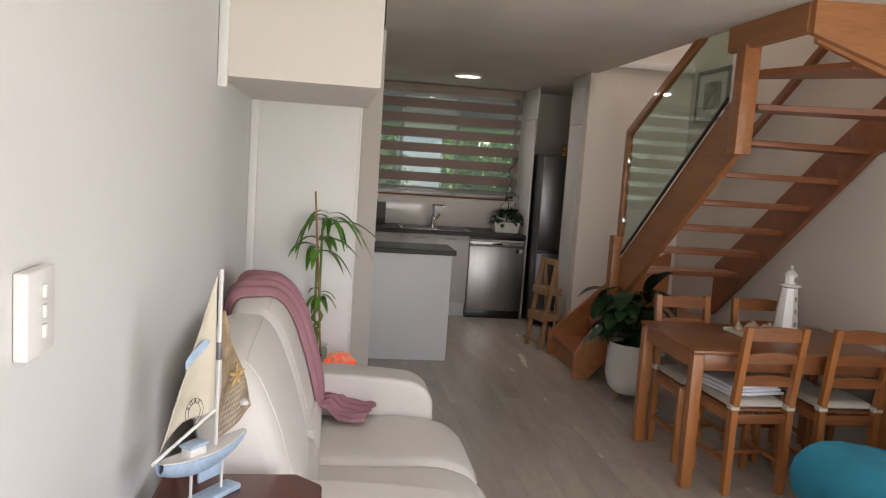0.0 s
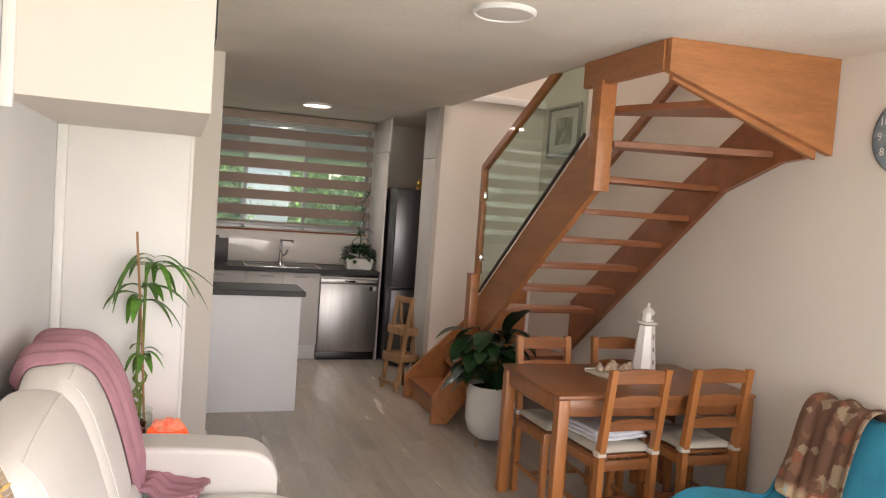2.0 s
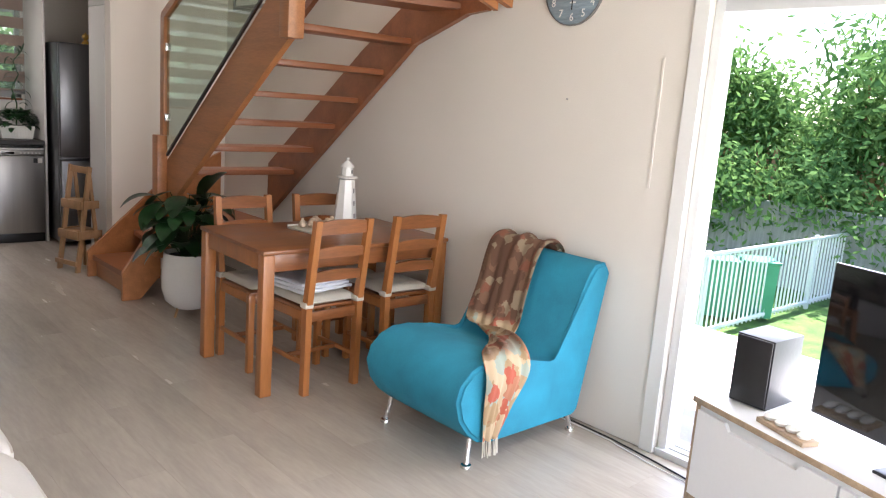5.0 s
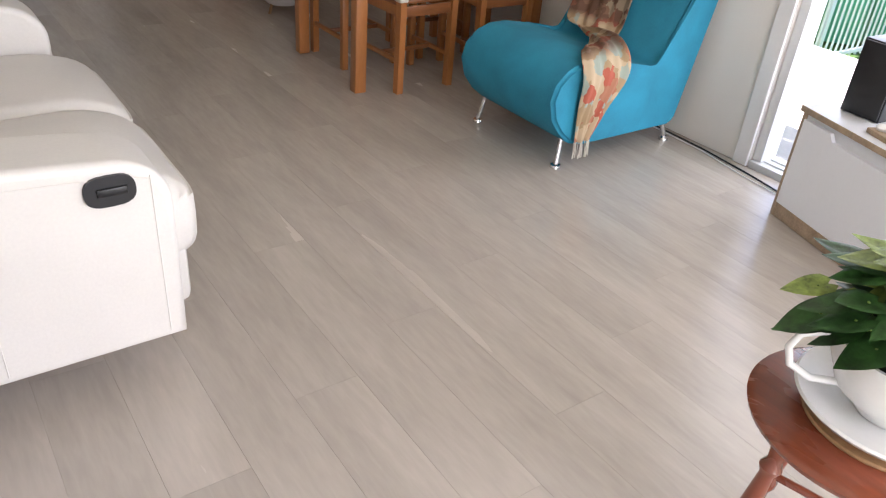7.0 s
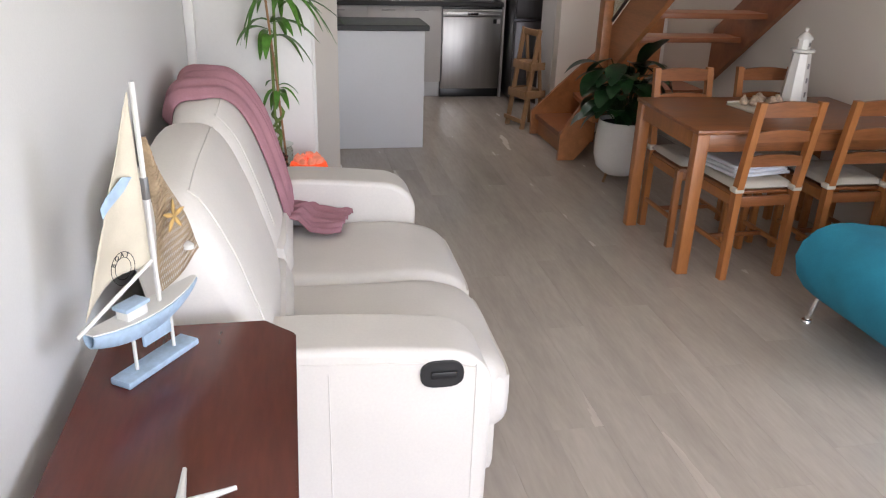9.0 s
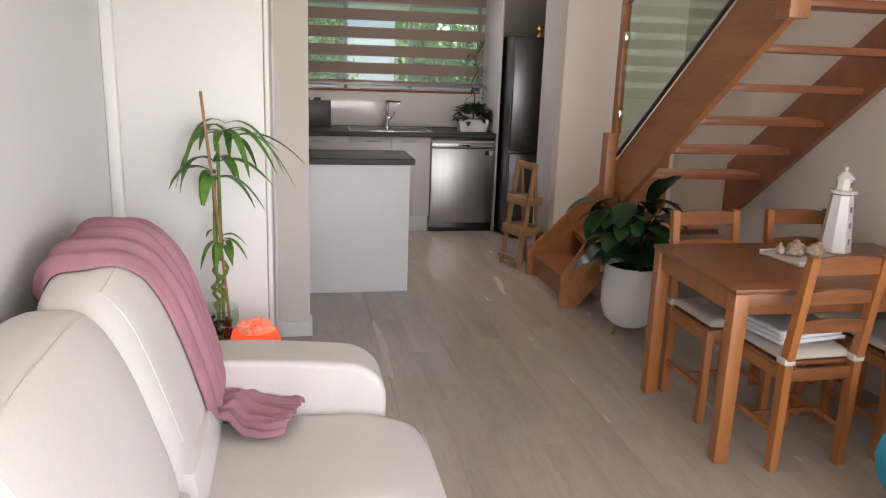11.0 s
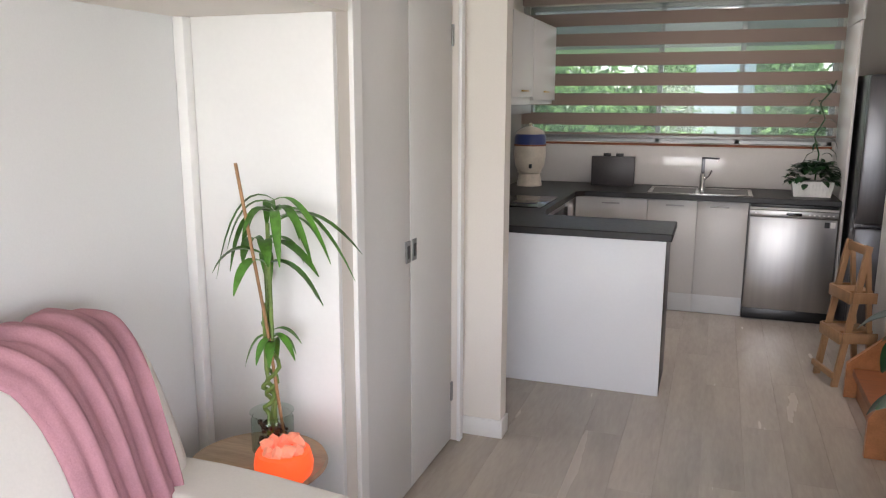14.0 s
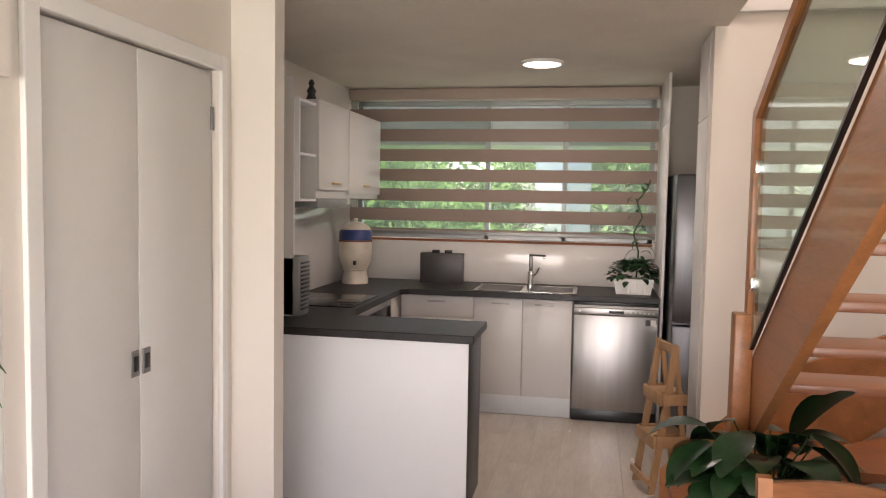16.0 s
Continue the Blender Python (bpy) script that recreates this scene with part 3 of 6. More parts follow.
# ---- kitchen ----
def kitchen():
    yf = 7.90
    xp = 2.10
    # base cabinets along the window
    for i, (x0, x1, rows) in enumerate(((0.26, 0.80, "drawer"), (0.80, 1.155, "door"), (1.155, 1.505, "door"))):
        t = thing("base_cabinet", "cream laminate kitchen base cabinet with slim handle", "cabinet", pose((x0 + x1) / 2, yf, 0), "kitchen base cabinets")
        w = (x1 - x0) / 2
        spanpart("body", -w, w, 0.02, 0.6, 0.15, 0.858, CAB, t, 0.001)
        spanpart("plinth", -w, w, 0.06, 0.08, 0.002, 0.15, ALU, t, 0.001)
        if rows == "door":
            d = spanpart("door", -w + 0.002, w - 0.002, 0, 0.019, 0.155, 0.852, CAB, t, 0.002)
            boxpart("handle", (0.13, 0.012, 0.01), (0.02 if i == 1 else -0.02, -0.02, 0.82), STEEL, d, 0.003)
        else:
            for z0, z1 in ((0.155, 0.5), (0.503, 0.695), (0.698, 0.852)):
                d = spanpart("drawer", -w + 0.002, w - 0.002, 0, 0.019, z0, z1, CAB, t, 0.002)
                boxpart("handle", (0.13, 0.012, 0.01), (0, -0.02, z1 - 0.035), STEEL, d, 0.003)
    # left run and peninsula bodies
    t = thing("corner_cabinet", "cream laminate corner base cabinet", "cabinet", pose(0, 7.3, 0), "kitchen base cabinets")
    spanpart("body", KL + 0.002, 0.24, 0.4, 1.2, 0.1, 0.858, CAB, t, 0.001)
    t = thing("oven_cabinet", "built-under oven unit below the cooktop", "oven", pose(0, 7.0, 0))
    spanpart("body", KL + 0.002, 0.22, -0.25, 0.698, 0.1, 0.858, CAB, t, 0.001)
    spanpart("oven_door", 0.222, 0.24, 0.1, 0.69, 0.15, 0.8, SCREEN, t, 0.003)
    t = thing("peninsula", "white panelled kitchen peninsula under a dark worktop", "kitchen peninsula", pose(0.7, 6.1, 0))
    spanpart("front_panel", -1.02, 0.35, 0.02, 0.038, 0.002, 0.858, CABW, t, 0.001, "white laminate panel")
    spanpart("end_panel", 0.332, 0.35, 0.039, 0.45, 0.002, 0.858, BLACK, t, 0.001, "dark grey laminate end panel")
    spanpart("body", -1.02, 0.33, 0.04, 0.44, 0.1, 0.856, CAB, t, 0.001)
    bm = bmesh.new()
    add_prism(bm, [(KL + 0.002, 6.09), (1.08, 6.09), (1.08, 6.56), (0.30, 6.56), (0.27, 6.78), (0.27, 7.82), (0.33, 7.88), (xp - 0.002, 7.88), (xp - 0.002, Y_WIN - 0.002), (KL + 0.002, Y_WIN - 0.002)], "z", 0.86, 0.90)
    bmesh.ops.bevel(bm, geom=bm.edges[:], offset=0.004, segments=1, affect="EDGES")
    t = thing("worktop", "continuous dark laminate worktop on the kitchen cabinets", "worktop", pose(0, 0, 0))
    part("slab", bm, TOP, t)
    # splashback panel
    t = tagged(thing("splashback", "glossy cream glass splashback behind the sink", "splashback", pose(0, 0, 0)), kind="structure")
    spanpart("panel", KL + 0.01, xp - 0.002, Y_WIN - 0.008, Y_WIN - 0.001, 0.902, 1.216, TILE, t, 0.001)
    spanpart("side_panel", KL + 0.001, KL + 0.008, 6.3, Y_WIN - 0.01, 0.902, 1.50, TILE, t, 0.001)
    # tall panel
    t = thing("tall_cupboard", "tall cream cupboard side beside the dishwasher", "tall cabinet", pose(xp, yf, 0))
    spanpart("side_panel", 0.002, 0.02, 0, 0.61, 0.002, 2.10, CAB, t, 0.001)
    spanpart("upper_cupboard", 0.002, 0.02, -0.06, 0.61, 2.105, H - 0.004, CAB, t, 0.001)
    t = thing("pantry_cupboard", "cream tall cupboard side at the end of the stair wall", "tall cabinet", pose(2.186, 6.622, 0))
    spanpart("side", 0, 0.38, 0.0, 0.35, 0.002, 2.0, CAB, t, 0.002)
    spanpart("upper", 0, 0.38, 0.0, 0.35, 2.005, H - 0.004, CAB, t, 0.002)


kitchen()


def dishwasher():
    t = thing("dishwasher", "stainless steel dishwasher under the dark worktop", "dishwasher", pose(1.807, 7.90, 0))
    spanpart("body", -0.297, 0.288, 0.03, 0.58, 0.08, 0.85, GREY, t, 0.002)
    spanpart("plinth", -0.297, 0.288, 0.035, 0.05, 0.002, 0.08, BLACK, t, 0.001)
    spanpart("door", -0.293, 0.284, 0.0, 0.03, 0.09, 0.765, STEEL, t, 0.006)
    p = spanpart("control_panel", -0.293, 0.284, -0.004, 0.03, 0.768, 0.815, STEEL, t, 0.004)
    spanpart("display", -0.05, 0.05, -0.006, -0.0035, 0.782, 0.80, SCREEN, p, 0.001)
    spanpart("gap_strip", -0.29, 0.284, 0.004, 0.03, 0.835, 0.855, BLACK, t, 0.001)
    for x, m_, lb in ((0.215, BLACK, "small dark energy sticker"), (0.252, CERAMIC, "small pale sticker")):
        boxpart("sticker", (0.032, 0.001, 0.04), (x, -0.0012, 0.725), m_, t, 0, label=lb)
    spanpart("top_strip", -0.29, 0.284, 0.0, 0.03, 0.817, 0.833, WHITE, t, 0.001)
    for x in (-0.25, 0.10, 0.13, 0.16, 0.19, 0.22, 0.25):
        boxpart("button", (0.014, 0.004, 0.008), (x, -0.0065, 0.79), WHITE, p, 0.001)


dishwasher()


def fridge():
    t = thing("fridge", "tall dark steel fridge freezer beside the tall panel", "fridge", pose(2.45, 7.62, 0))
    spanpart("body", -0.30, 0.30, 0.06, 0.68, 0.03, 1.745, STEEL_D, t, 0.01)
    spanpart("upper_door", -0.30, 0.30, 0.0, 0.055, 0.78, 1.745, STEEL_D, t, 0.018)
    spanpart("lower_door", -0.30, 0.30, 0.0, 0.055, 0.04, 0.76, STEEL_D, t, 0.018)
    for x in (-0.22, 0.22):
        bm = bmesh.new()
        add_lathe(bm, [(0, 0), (0.02, 0), (0.02, 0.04), (0, 0.04)], (x, 0.2, 0.0), 12)
        part("foot", bm, BLACK, t)


fridge()


def blind():
    """Double-layer day-and-night blind: opaque bands with net between."""
    t = thing("zebra_blind", "taupe day-and-night roller blind with the bands half open", "blind", pose(0.885, 0, 0))
    y = Y_WIN - 0.05
    w = 1.21
    spanpart("cassette", -w, w, y - 0.04, y + 0.045, 2.338, 2.425, BANDT, t, 0.012)
    pitch, half = 0.158, 0.030
    for k in range(7):
        top = 2.298 - k * pitch - half
        low = 1.303 if k == 6 else top - pitch + 2 * half
        spanpart("band", -w, w, y - 0.004, y - 0.002, low, top, SLAT, t, 0)
    spanpart("net", -w, w, y + 0.004, y + 0.005, 1.303, 2.338, NET, t, 0)
    spanpart("bottom_rail", -w, w, y - 0.012, y + 0.012, 1.275, 1.302, GREY, t, 0.004)


blind()


def window():
    t = tagged(thing("window_1", "white aluminium kitchen window behind the blind", "window", pose(0, Y_WIN, 0)), kind="structure")
    x0, x1, z0, z1 = WIN
    bm = bmesh.new()
    for a, b in ((x0, x0 + 0.04), (x1 - 0.04, x1), (0.775, 0.815), (1.385, 1.425)):
        span(bm, a, b, 0.03, 0.08, z0, z1, 0.003)
    span(bm, x0, x1, 0.03, 0.08, z0, z0 + 0.04, 0.003)
    span(bm, x0, x1, 0.03, 0.08, z1 - 0.04, z1, 0.003)
    part("frame", bm, GREY, t)
    p = spanpart("pane", x0 + 0.04, x1 - 0.04, 0.05, 0.054, z0 + 0.04, z1 - 0.04, PANE, t, 0)
    p.visible_shadow = False
    for a, b in ((x0 + 0.04, 0.775), (1.425, x1 - 0.04)):
        spanpart("insect_screen", a, b, 0.036, 0.037, z0 + 0.04, z1 - 0.04, MESH, t, 0)
    spanpart("sill_strip", x0, x1, -0.014, -0.0005, z0 - 0.022, z0 - 0.004, TERRA, t, 0.002, "thin red-brown timber strip")


window()

# ---- living room ----


def dining_table():
    t = thing("dining_table", "honey-stained pine dining table with four square legs", "dining table", pose(2.508, 4.06, 0, 0, 0, -1.8))
    L, W = 1.14, 0.735
    boxpart("tabletop", (L, W, 0.022), (0, 0, 0.720), PINE_X, t, 0.006)
    for sx in (-1, 1):
        for sy in (-1, 1):
            boxpart("leg", (0.060, 0.060, 0.707), (sx * (L / 2 - 0.036), sy * (W / 2 - 0.036), 0.3545), PINE, t, 0.005)
    for sy in (-1, 1):
        boxpart("apron", (L - 0.14, 0.02, 0.085), (0, sy * (W / 2 - 0.03), 0.665), PINE_X, t, 0.003)
    for sx in (-1, 1):
        boxpart("apron", (0.02, W - 0.14, 0.085), (sx * (L / 2 - 0.03), 0, 0.665), PINE, t, 0.003)


dining_table()


def rail(bm, w, z, h, y, arch=0.012, t=0.018):
    """A back rail, its top edge arched."""
    n = 8
    pts = [(-w / 2 + w * i / n, z + h / 2 + arch * math.sin(math.pi * i / n)) for i in range(n + 1)] + [(w / 2, z - h / 2), (-w / 2, z - h / 2)]
    add_prism(bm, pts, "y", y, y + t)


def dining_chair():
    """Faces +y; the back stands at the -y side."""
    t = thing("dining_chair", "honey-stained pine ladder-back chair with a tied beige seat pad", "chair", pose(0, 0, 0), "chairs round the table")
    W, D = 0.308, 0.38
    for sx in (-1, 1):
        bm = bmesh.new()
        add_prism(bm, [(-D / 2, 0), (-D / 2 + 0.038, 0), (-D / 2 + 0.04, 0.44), (-D / 2 - 0.028, 0.885), (-D / 2 - 0.06, 0.885), (-D / 2 - 0.002, 0.44)], "x", sx * W / 2 - 0.017, sx * W / 2 + 0.017)
        part("back_post", bm, PINE, t)
        boxpart("leg", (0.034, 0.034, 0.435), (sx * W / 2, D / 2 - 0.02, 0.2175), PINE, t, 0.004)
        boxpart("side_rail", (0.02, D - 0.07, 0.05), (sx * W / 2, 0, 0.40), PINE, t, 0.003)
        boxpart("stretcher", (0.018, D - 0.07, 0.022), (sx * W / 2, 0, 0.16), PINE, t, 0.003)
    for y in (-D / 2 + 0.02, D / 2 - 0.02):
        boxpart("seat_rail", (W - 0.035, 0.02, 0.05), (0, y, 0.40), PINE_X, t, 0.003)
    boxpart("stretcher", (W - 0.02, 0.018, 0.022), (0, 0, 0.16), PINE_X, t, 0.003)
    boxpart("seat", (W + 0.02, D - 0.045, 0.018), (0, 0.025, 0.434), PINE_X, t, 0.006)
    for z, h in ((0.845, 0.06), (0.72, 0.045), (0.60, 0.045)):
        bm = bmesh.new()
        rail(bm, W - 0.034, z, h, -D / 2 - 0.05 + (0.885 - z) * 0.14)
        part("back_rail", bm, PINE_X, t)
    pad = thing("seat_pad", "tufted beige cotton seat pad tied to the chair", "cushion", pose(0, 0, 0), "seat pads")
    bm = bmesh.new()

    def top(u, v):
        x, y = (u - 0.5), (v - 0.5)
        edge = max(0.0, 1 - (2 * abs(x)) ** 6) ** 0.5 * max(0.0, 1 - (2 * abs(y)) ** 6) ** 0.5
        tuft = min(1.0, min(math.hypot(x - a, y - b) for a in (-0.2, 0.2) for b in (-0.2, 0.2)) / 0.1)
        return Vector((x * 0.34, y * 0.36 + 0.02, 0.462 + 0.028 * edge * (0.25 + 0.75 * tuft)))
    add_grid(bm, 18, 18, top)
    add_grid(bm, 18, 18, lambda u, v: Vector(((u - 0.5) * 0.34, (v - 0.5) * 0.36 + 0.02, 0.462 - 0.017 * (max(0.0, 1 - (2 * abs(u - 0.5)) ** 6) * max(0.0, 1 - (2 * abs(v - 0.5)) ** 6)) ** 0.5)))
    bmesh.ops.remove_doubles(bm, verts=bm.verts, dist=0.0005)
    part("cushion", bm, CUSHION, pad, smooth=True, angle=80)
    for sx in (-1, 1):
        boxpart("tie", (0.05, 0.055, 0.03), (sx * W / 2, -D / 2 + 0.022, 0.462), CUSHION, pad, 0.008)
    return t, pad


chair, pad = dining_chair()
first = True
for x, y, rz in ((2.285, 3.825, 2), (2.785, 3.83, -1), (2.212, 4.235, 180), (2.705, 4.245, 178)):
    m = pose(x, y, 0, 0, 0, rz)
    if first:
        chair.matrix_basis, pad.matrix_basis, first = m, m, False
    else:
        copy_thing(chair, m), copy_thing(pad, m)


def closed_roll(bm, nu, nv, place):
    g = add_grid(bm, nu, nv, place, close_u=True)
    for j in (0, nv):
        bm.faces.new([r[j] for r in g])


def sofa_back(u, v, y0, w, out=0.0):
    """The skin of one back cushion, pushed out a little where asked."""
    a = u * 2 * math.pi
    px, pz = math.cos(a), math.sin(a)
    s = 2 * v - 1
    k = max(0.0, 1 - abs(s) ** 3.2) ** 0.5
    up = 0.5 + 0.5 * math.copysign(abs(pz) ** 0.7, pz)
    z = 0.47 + up * (0.49 + 0.085 * k) + out * max(0.0, pz)
    mid = 0.285 - 0.135 * up
    th = (0.145 - 0.035 * up) * (0.72 + 0.28 * k) * math.copysign(abs(px) ** 0.55, px) + out * px
    wr = 0.004 * noise.noise(Vector((z * 7, (y0 + w * v) * 7, 3.0)))
    return Vector((max(0.012, mid + th + wr), y0 + w * v, z))


def sofa():
    """Two-seat recliner sofa against the left-hand wall; it faces +x."""
    t = thing("sofa", "cream leather two-seat recliner sofa against the wall", "sofa", pose(XL, 2.13, 0))
    L = 1.49
    for y0 in (0.0, L - 0.2):
        arm = bmesh.new()
        prof = [(0.10, 0.125), (0.10, 0.628)] + [(0.10 + 0.66 * k / 8, 0.628 + 0.018 * math.sin(math.pi * k / 8) - 0.008 * k / 8) for k in range(1, 9)]
        prof += [(0.76 + 0.147 * math.sin(radians(9 * k)), 0.49 + 0.13 * math.cos(radians(9 * k)) ** 0.9) for k in range(1, 10)] + [(0.907, 0.49), (0.903, 0.125)]
        rings = []
        for d, q in [(0, 0.022), (0.002, 0.013), (0.0065, 0.0065), (0.013, 0.002), (0.022, 0), (0.178, 0), (0.187, 0.002), (0.1935, 0.0065), (0.198, 0.013), (0.2, 0.022)]:
            rings.append([arm.verts.new((0.5 + (x - 0.5) * (1 - q / 0.405), y0 + d, 0.38 + (z - 0.38) * (1 - q / 0.275))) for x, z in prof])
        n = len(prof)
        for r0, r1 in zip(rings, rings[1:]):
            for k in range(n):
                arm.faces.new((r0[k], r0[(k + 1) % n], r1[(k + 1) % n], r1[k]))
        arm.faces.new(rings[0])
        arm.faces.new(rings[-1])
        bmesh.ops.recalc_face_normals(arm, faces=arm.faces[:])
        a = part("armrest", arm, LEATHER, t, smooth=True, angle=50)
        wn_ = a.modifiers.new("even_shading", "WEIGHTED_NORMAL")
        wn_.keep_sharp = True
        seam = bmesh.new()
        if y0 == 0:
            for x in (0.50, 0.86):
                add_tube(seam, [(x, -0.0005, 0.15), (x, -0.0005, 0.575)], 0.0018, 6)
            add_tube(seam, [(0.14, -0.0005, 0.59), (0.40, -0.0005, 0.608), (0.70, -0.0005, 0.59), (0.86, -0.0005, 0.568)], 0.0018, 6)
            part("seam", seam, LEATHER, a, smooth=True)
    for i in range(2):
        y0 = 0.203 + i * 0.545
        w = 0.541

        def seat(u, v, y0=y0):
            a = u * 2 * math.pi
            px, pz = math.cos(a), math.sin(a)
            s = 2 * v - 1
            k = max(0.0, 1 - abs(s) ** 8) ** 0.4
            x = 0.63 + 0.395 * (0.93 + 0.07 * k) * math.copysign(abs(px) ** 0.42, px)
            z = 0.325 + 0.14 * (0.74 + 0.26 * k) * math.copysign(abs(pz) ** 0.42, pz)
            if z > 0.40:
                z += 0.012 * k + 0.006 * noise.noise(Vector((x * 9, (y0 + w * v) * 6, 1.0)))
                z -= 0.05 * max(0.0, (x - 0.85)) / 0.15 * 0.6
            return Vector((x, y0 + w * v, z))
        bm = bmesh.new()
        closed_roll(bm, 40, 18, seat)
        part("seat_cushion", bm, LEATHER, t, smooth=True, angle=60)

        def back(u, v, y0=0.03 + i * 0.717, w=0.713):
            return sofa_back(u, v, y0, w)

        bm = bmesh.new()
        closed_roll(bm, 44, 22, back)
        b = part("back_cushion", bm, LEATHER, t, smooth=True, angle=60)
        seam = bmesh.new()
        add_tube(seam, [back(a, 0.10) + Vector((0.001, 0, 0)) for a in (0.96, 0.0, 0.04, 0.08, 0.12, 0.16, 0.2)], 0.002, 6)
        add_tube(seam, [back(0.19, v) + Vector((0, 0, 0.001)) for v in (0.1, 0.2, 0.35, 0.5, 0.65, 0.8, 0.9)], 0.002, 6)
        part("seam", seam, LEATHER, b, smooth=True)
        spanpart("footrest", 0.90, 0.985, y0 + 0.005, y0 + w - 0.005, 0.06, 0.33, LEATHER, t, 0.03)
        spanpart("lumbar_roll", 0.24, 0.42, y0 + 0.01, y0 + w - 0.01, 0.42, 0.60, LEATHER, t, 0.07)
    spanpart("frame", 0.03, 0.88, 0.2, L - 0.2, 0.06, 0.22, LEATHER, t, 0.01)
    spanpart("back_frame", 0.07, 0.24, 0.03, L - 0.03, 0.06, 0.60, LEATHER, t, 0.03)
    thing_handle(t)


def thing_handle(t):
    bm = bmesh.new()
    n = 24
    pts = [((0.054 * math.copysign(abs(math.cos(a)) ** 0.6, math.cos(a))) + 0.773, 0.557 + 0.036 * math.copysign(abs(math.sin(a)) ** 0.8, math.sin(a))) for a in [2 * math.pi * i / n for i in range(n)]]
    add_prism(bm, pts, "y", -0.008, 0.001)
    h = part("recliner_handle", bm, BLACK, t, "black plastic recliner pull")
    spanpart("pull_grip", 0.745, 0.808, -0.013, -0.008, 0.548, 0.566, BLACK, h, 0.002)
    return h


sofa()


def tub_chair():
    t = thing("lounge_chair", "turquoise fabric lounge chair on short chrome legs", "armchair", pose(2.6, 2.90, 0))
    bm = bmesh.new()
    out = [(-0.29, 0.118), (-0.355, 0.17), (-0.405, 0.235), (-0.43, 0.32), (-0.41, 0.385), (-0.355, 0.435), (-0.29, 0.458), (-0.2, 0.46), (-0.05, 0.435), (0.11, 0.385), (0.15, 0.39), (0.175, 0.42), (0.345, 0.76), (0.385, 0.805), (0.455, 0.81), (0.49, 0.765), (0.355, 0.13), (0.325, 0.10), (-0.2, 0.10)]
    add_prism(bm, out, "y", -0.31, 0.31)
    sides = [e for e in bm.edges if abs(e.verts[0].co.y - e.verts[1].co.y) < 1e-6]
    bmesh.ops.bevel(bm, geom=sides, offset=0.014, segments=3, affect="EDGES")
    part("upholstery", bm, TEAL, t, smooth=True, angle=50)
    for x in (-0.29, 0.34):
        for y in (-0.25, 0.27):
            bm = bmesh.new()
            dx = 0.03 if x > 0 else -0.02
            add_tube(bm, [(x, y, 0.125), (x + dx * 0.4, y * 1.02, 0.07), (x + dx * 1.0, y * 1.05, 0.012)], 0.012, 10)
            add_lathe(bm, [(0, 0), (0.024, 0), (0.022, 0.012), (0.0, 0.02)], (x + dx, y * 1.05, 0.001), 14)
            part("leg", bm, CHROME, t, smooth=True)


tub_chair()


def console():
    t = thing("console_table", "dark mahogany console table with clipped corner along the wall", "console table", pose(XL + 0.04, 1.0, 0))
    bm = bmesh.new()
    add_prism(bm, [(0, 0), (0.391, 0), (0.391, 1.015), (0.327, 1.08), (0, 1.08)], "z", 0.735, 0.76)
    bmesh.ops.bevel(bm, geom=bm.edges[:], offset=0.004, segments=2, affect="EDGES")
    part("tabletop", bm, MAHOG, t)
    spanpart("apron", 0.02, 0.36, 0.03, 1.0, 0.63, 0.733, MAHOG, t, 0.004)
    for x in (0.04, 0.34):
        for y in (0.06, 0.96):
            boxpart("leg", (0.045, 0.045, 0.63), (x, y, 0.316), MAHOG, t, 0.006)


console()


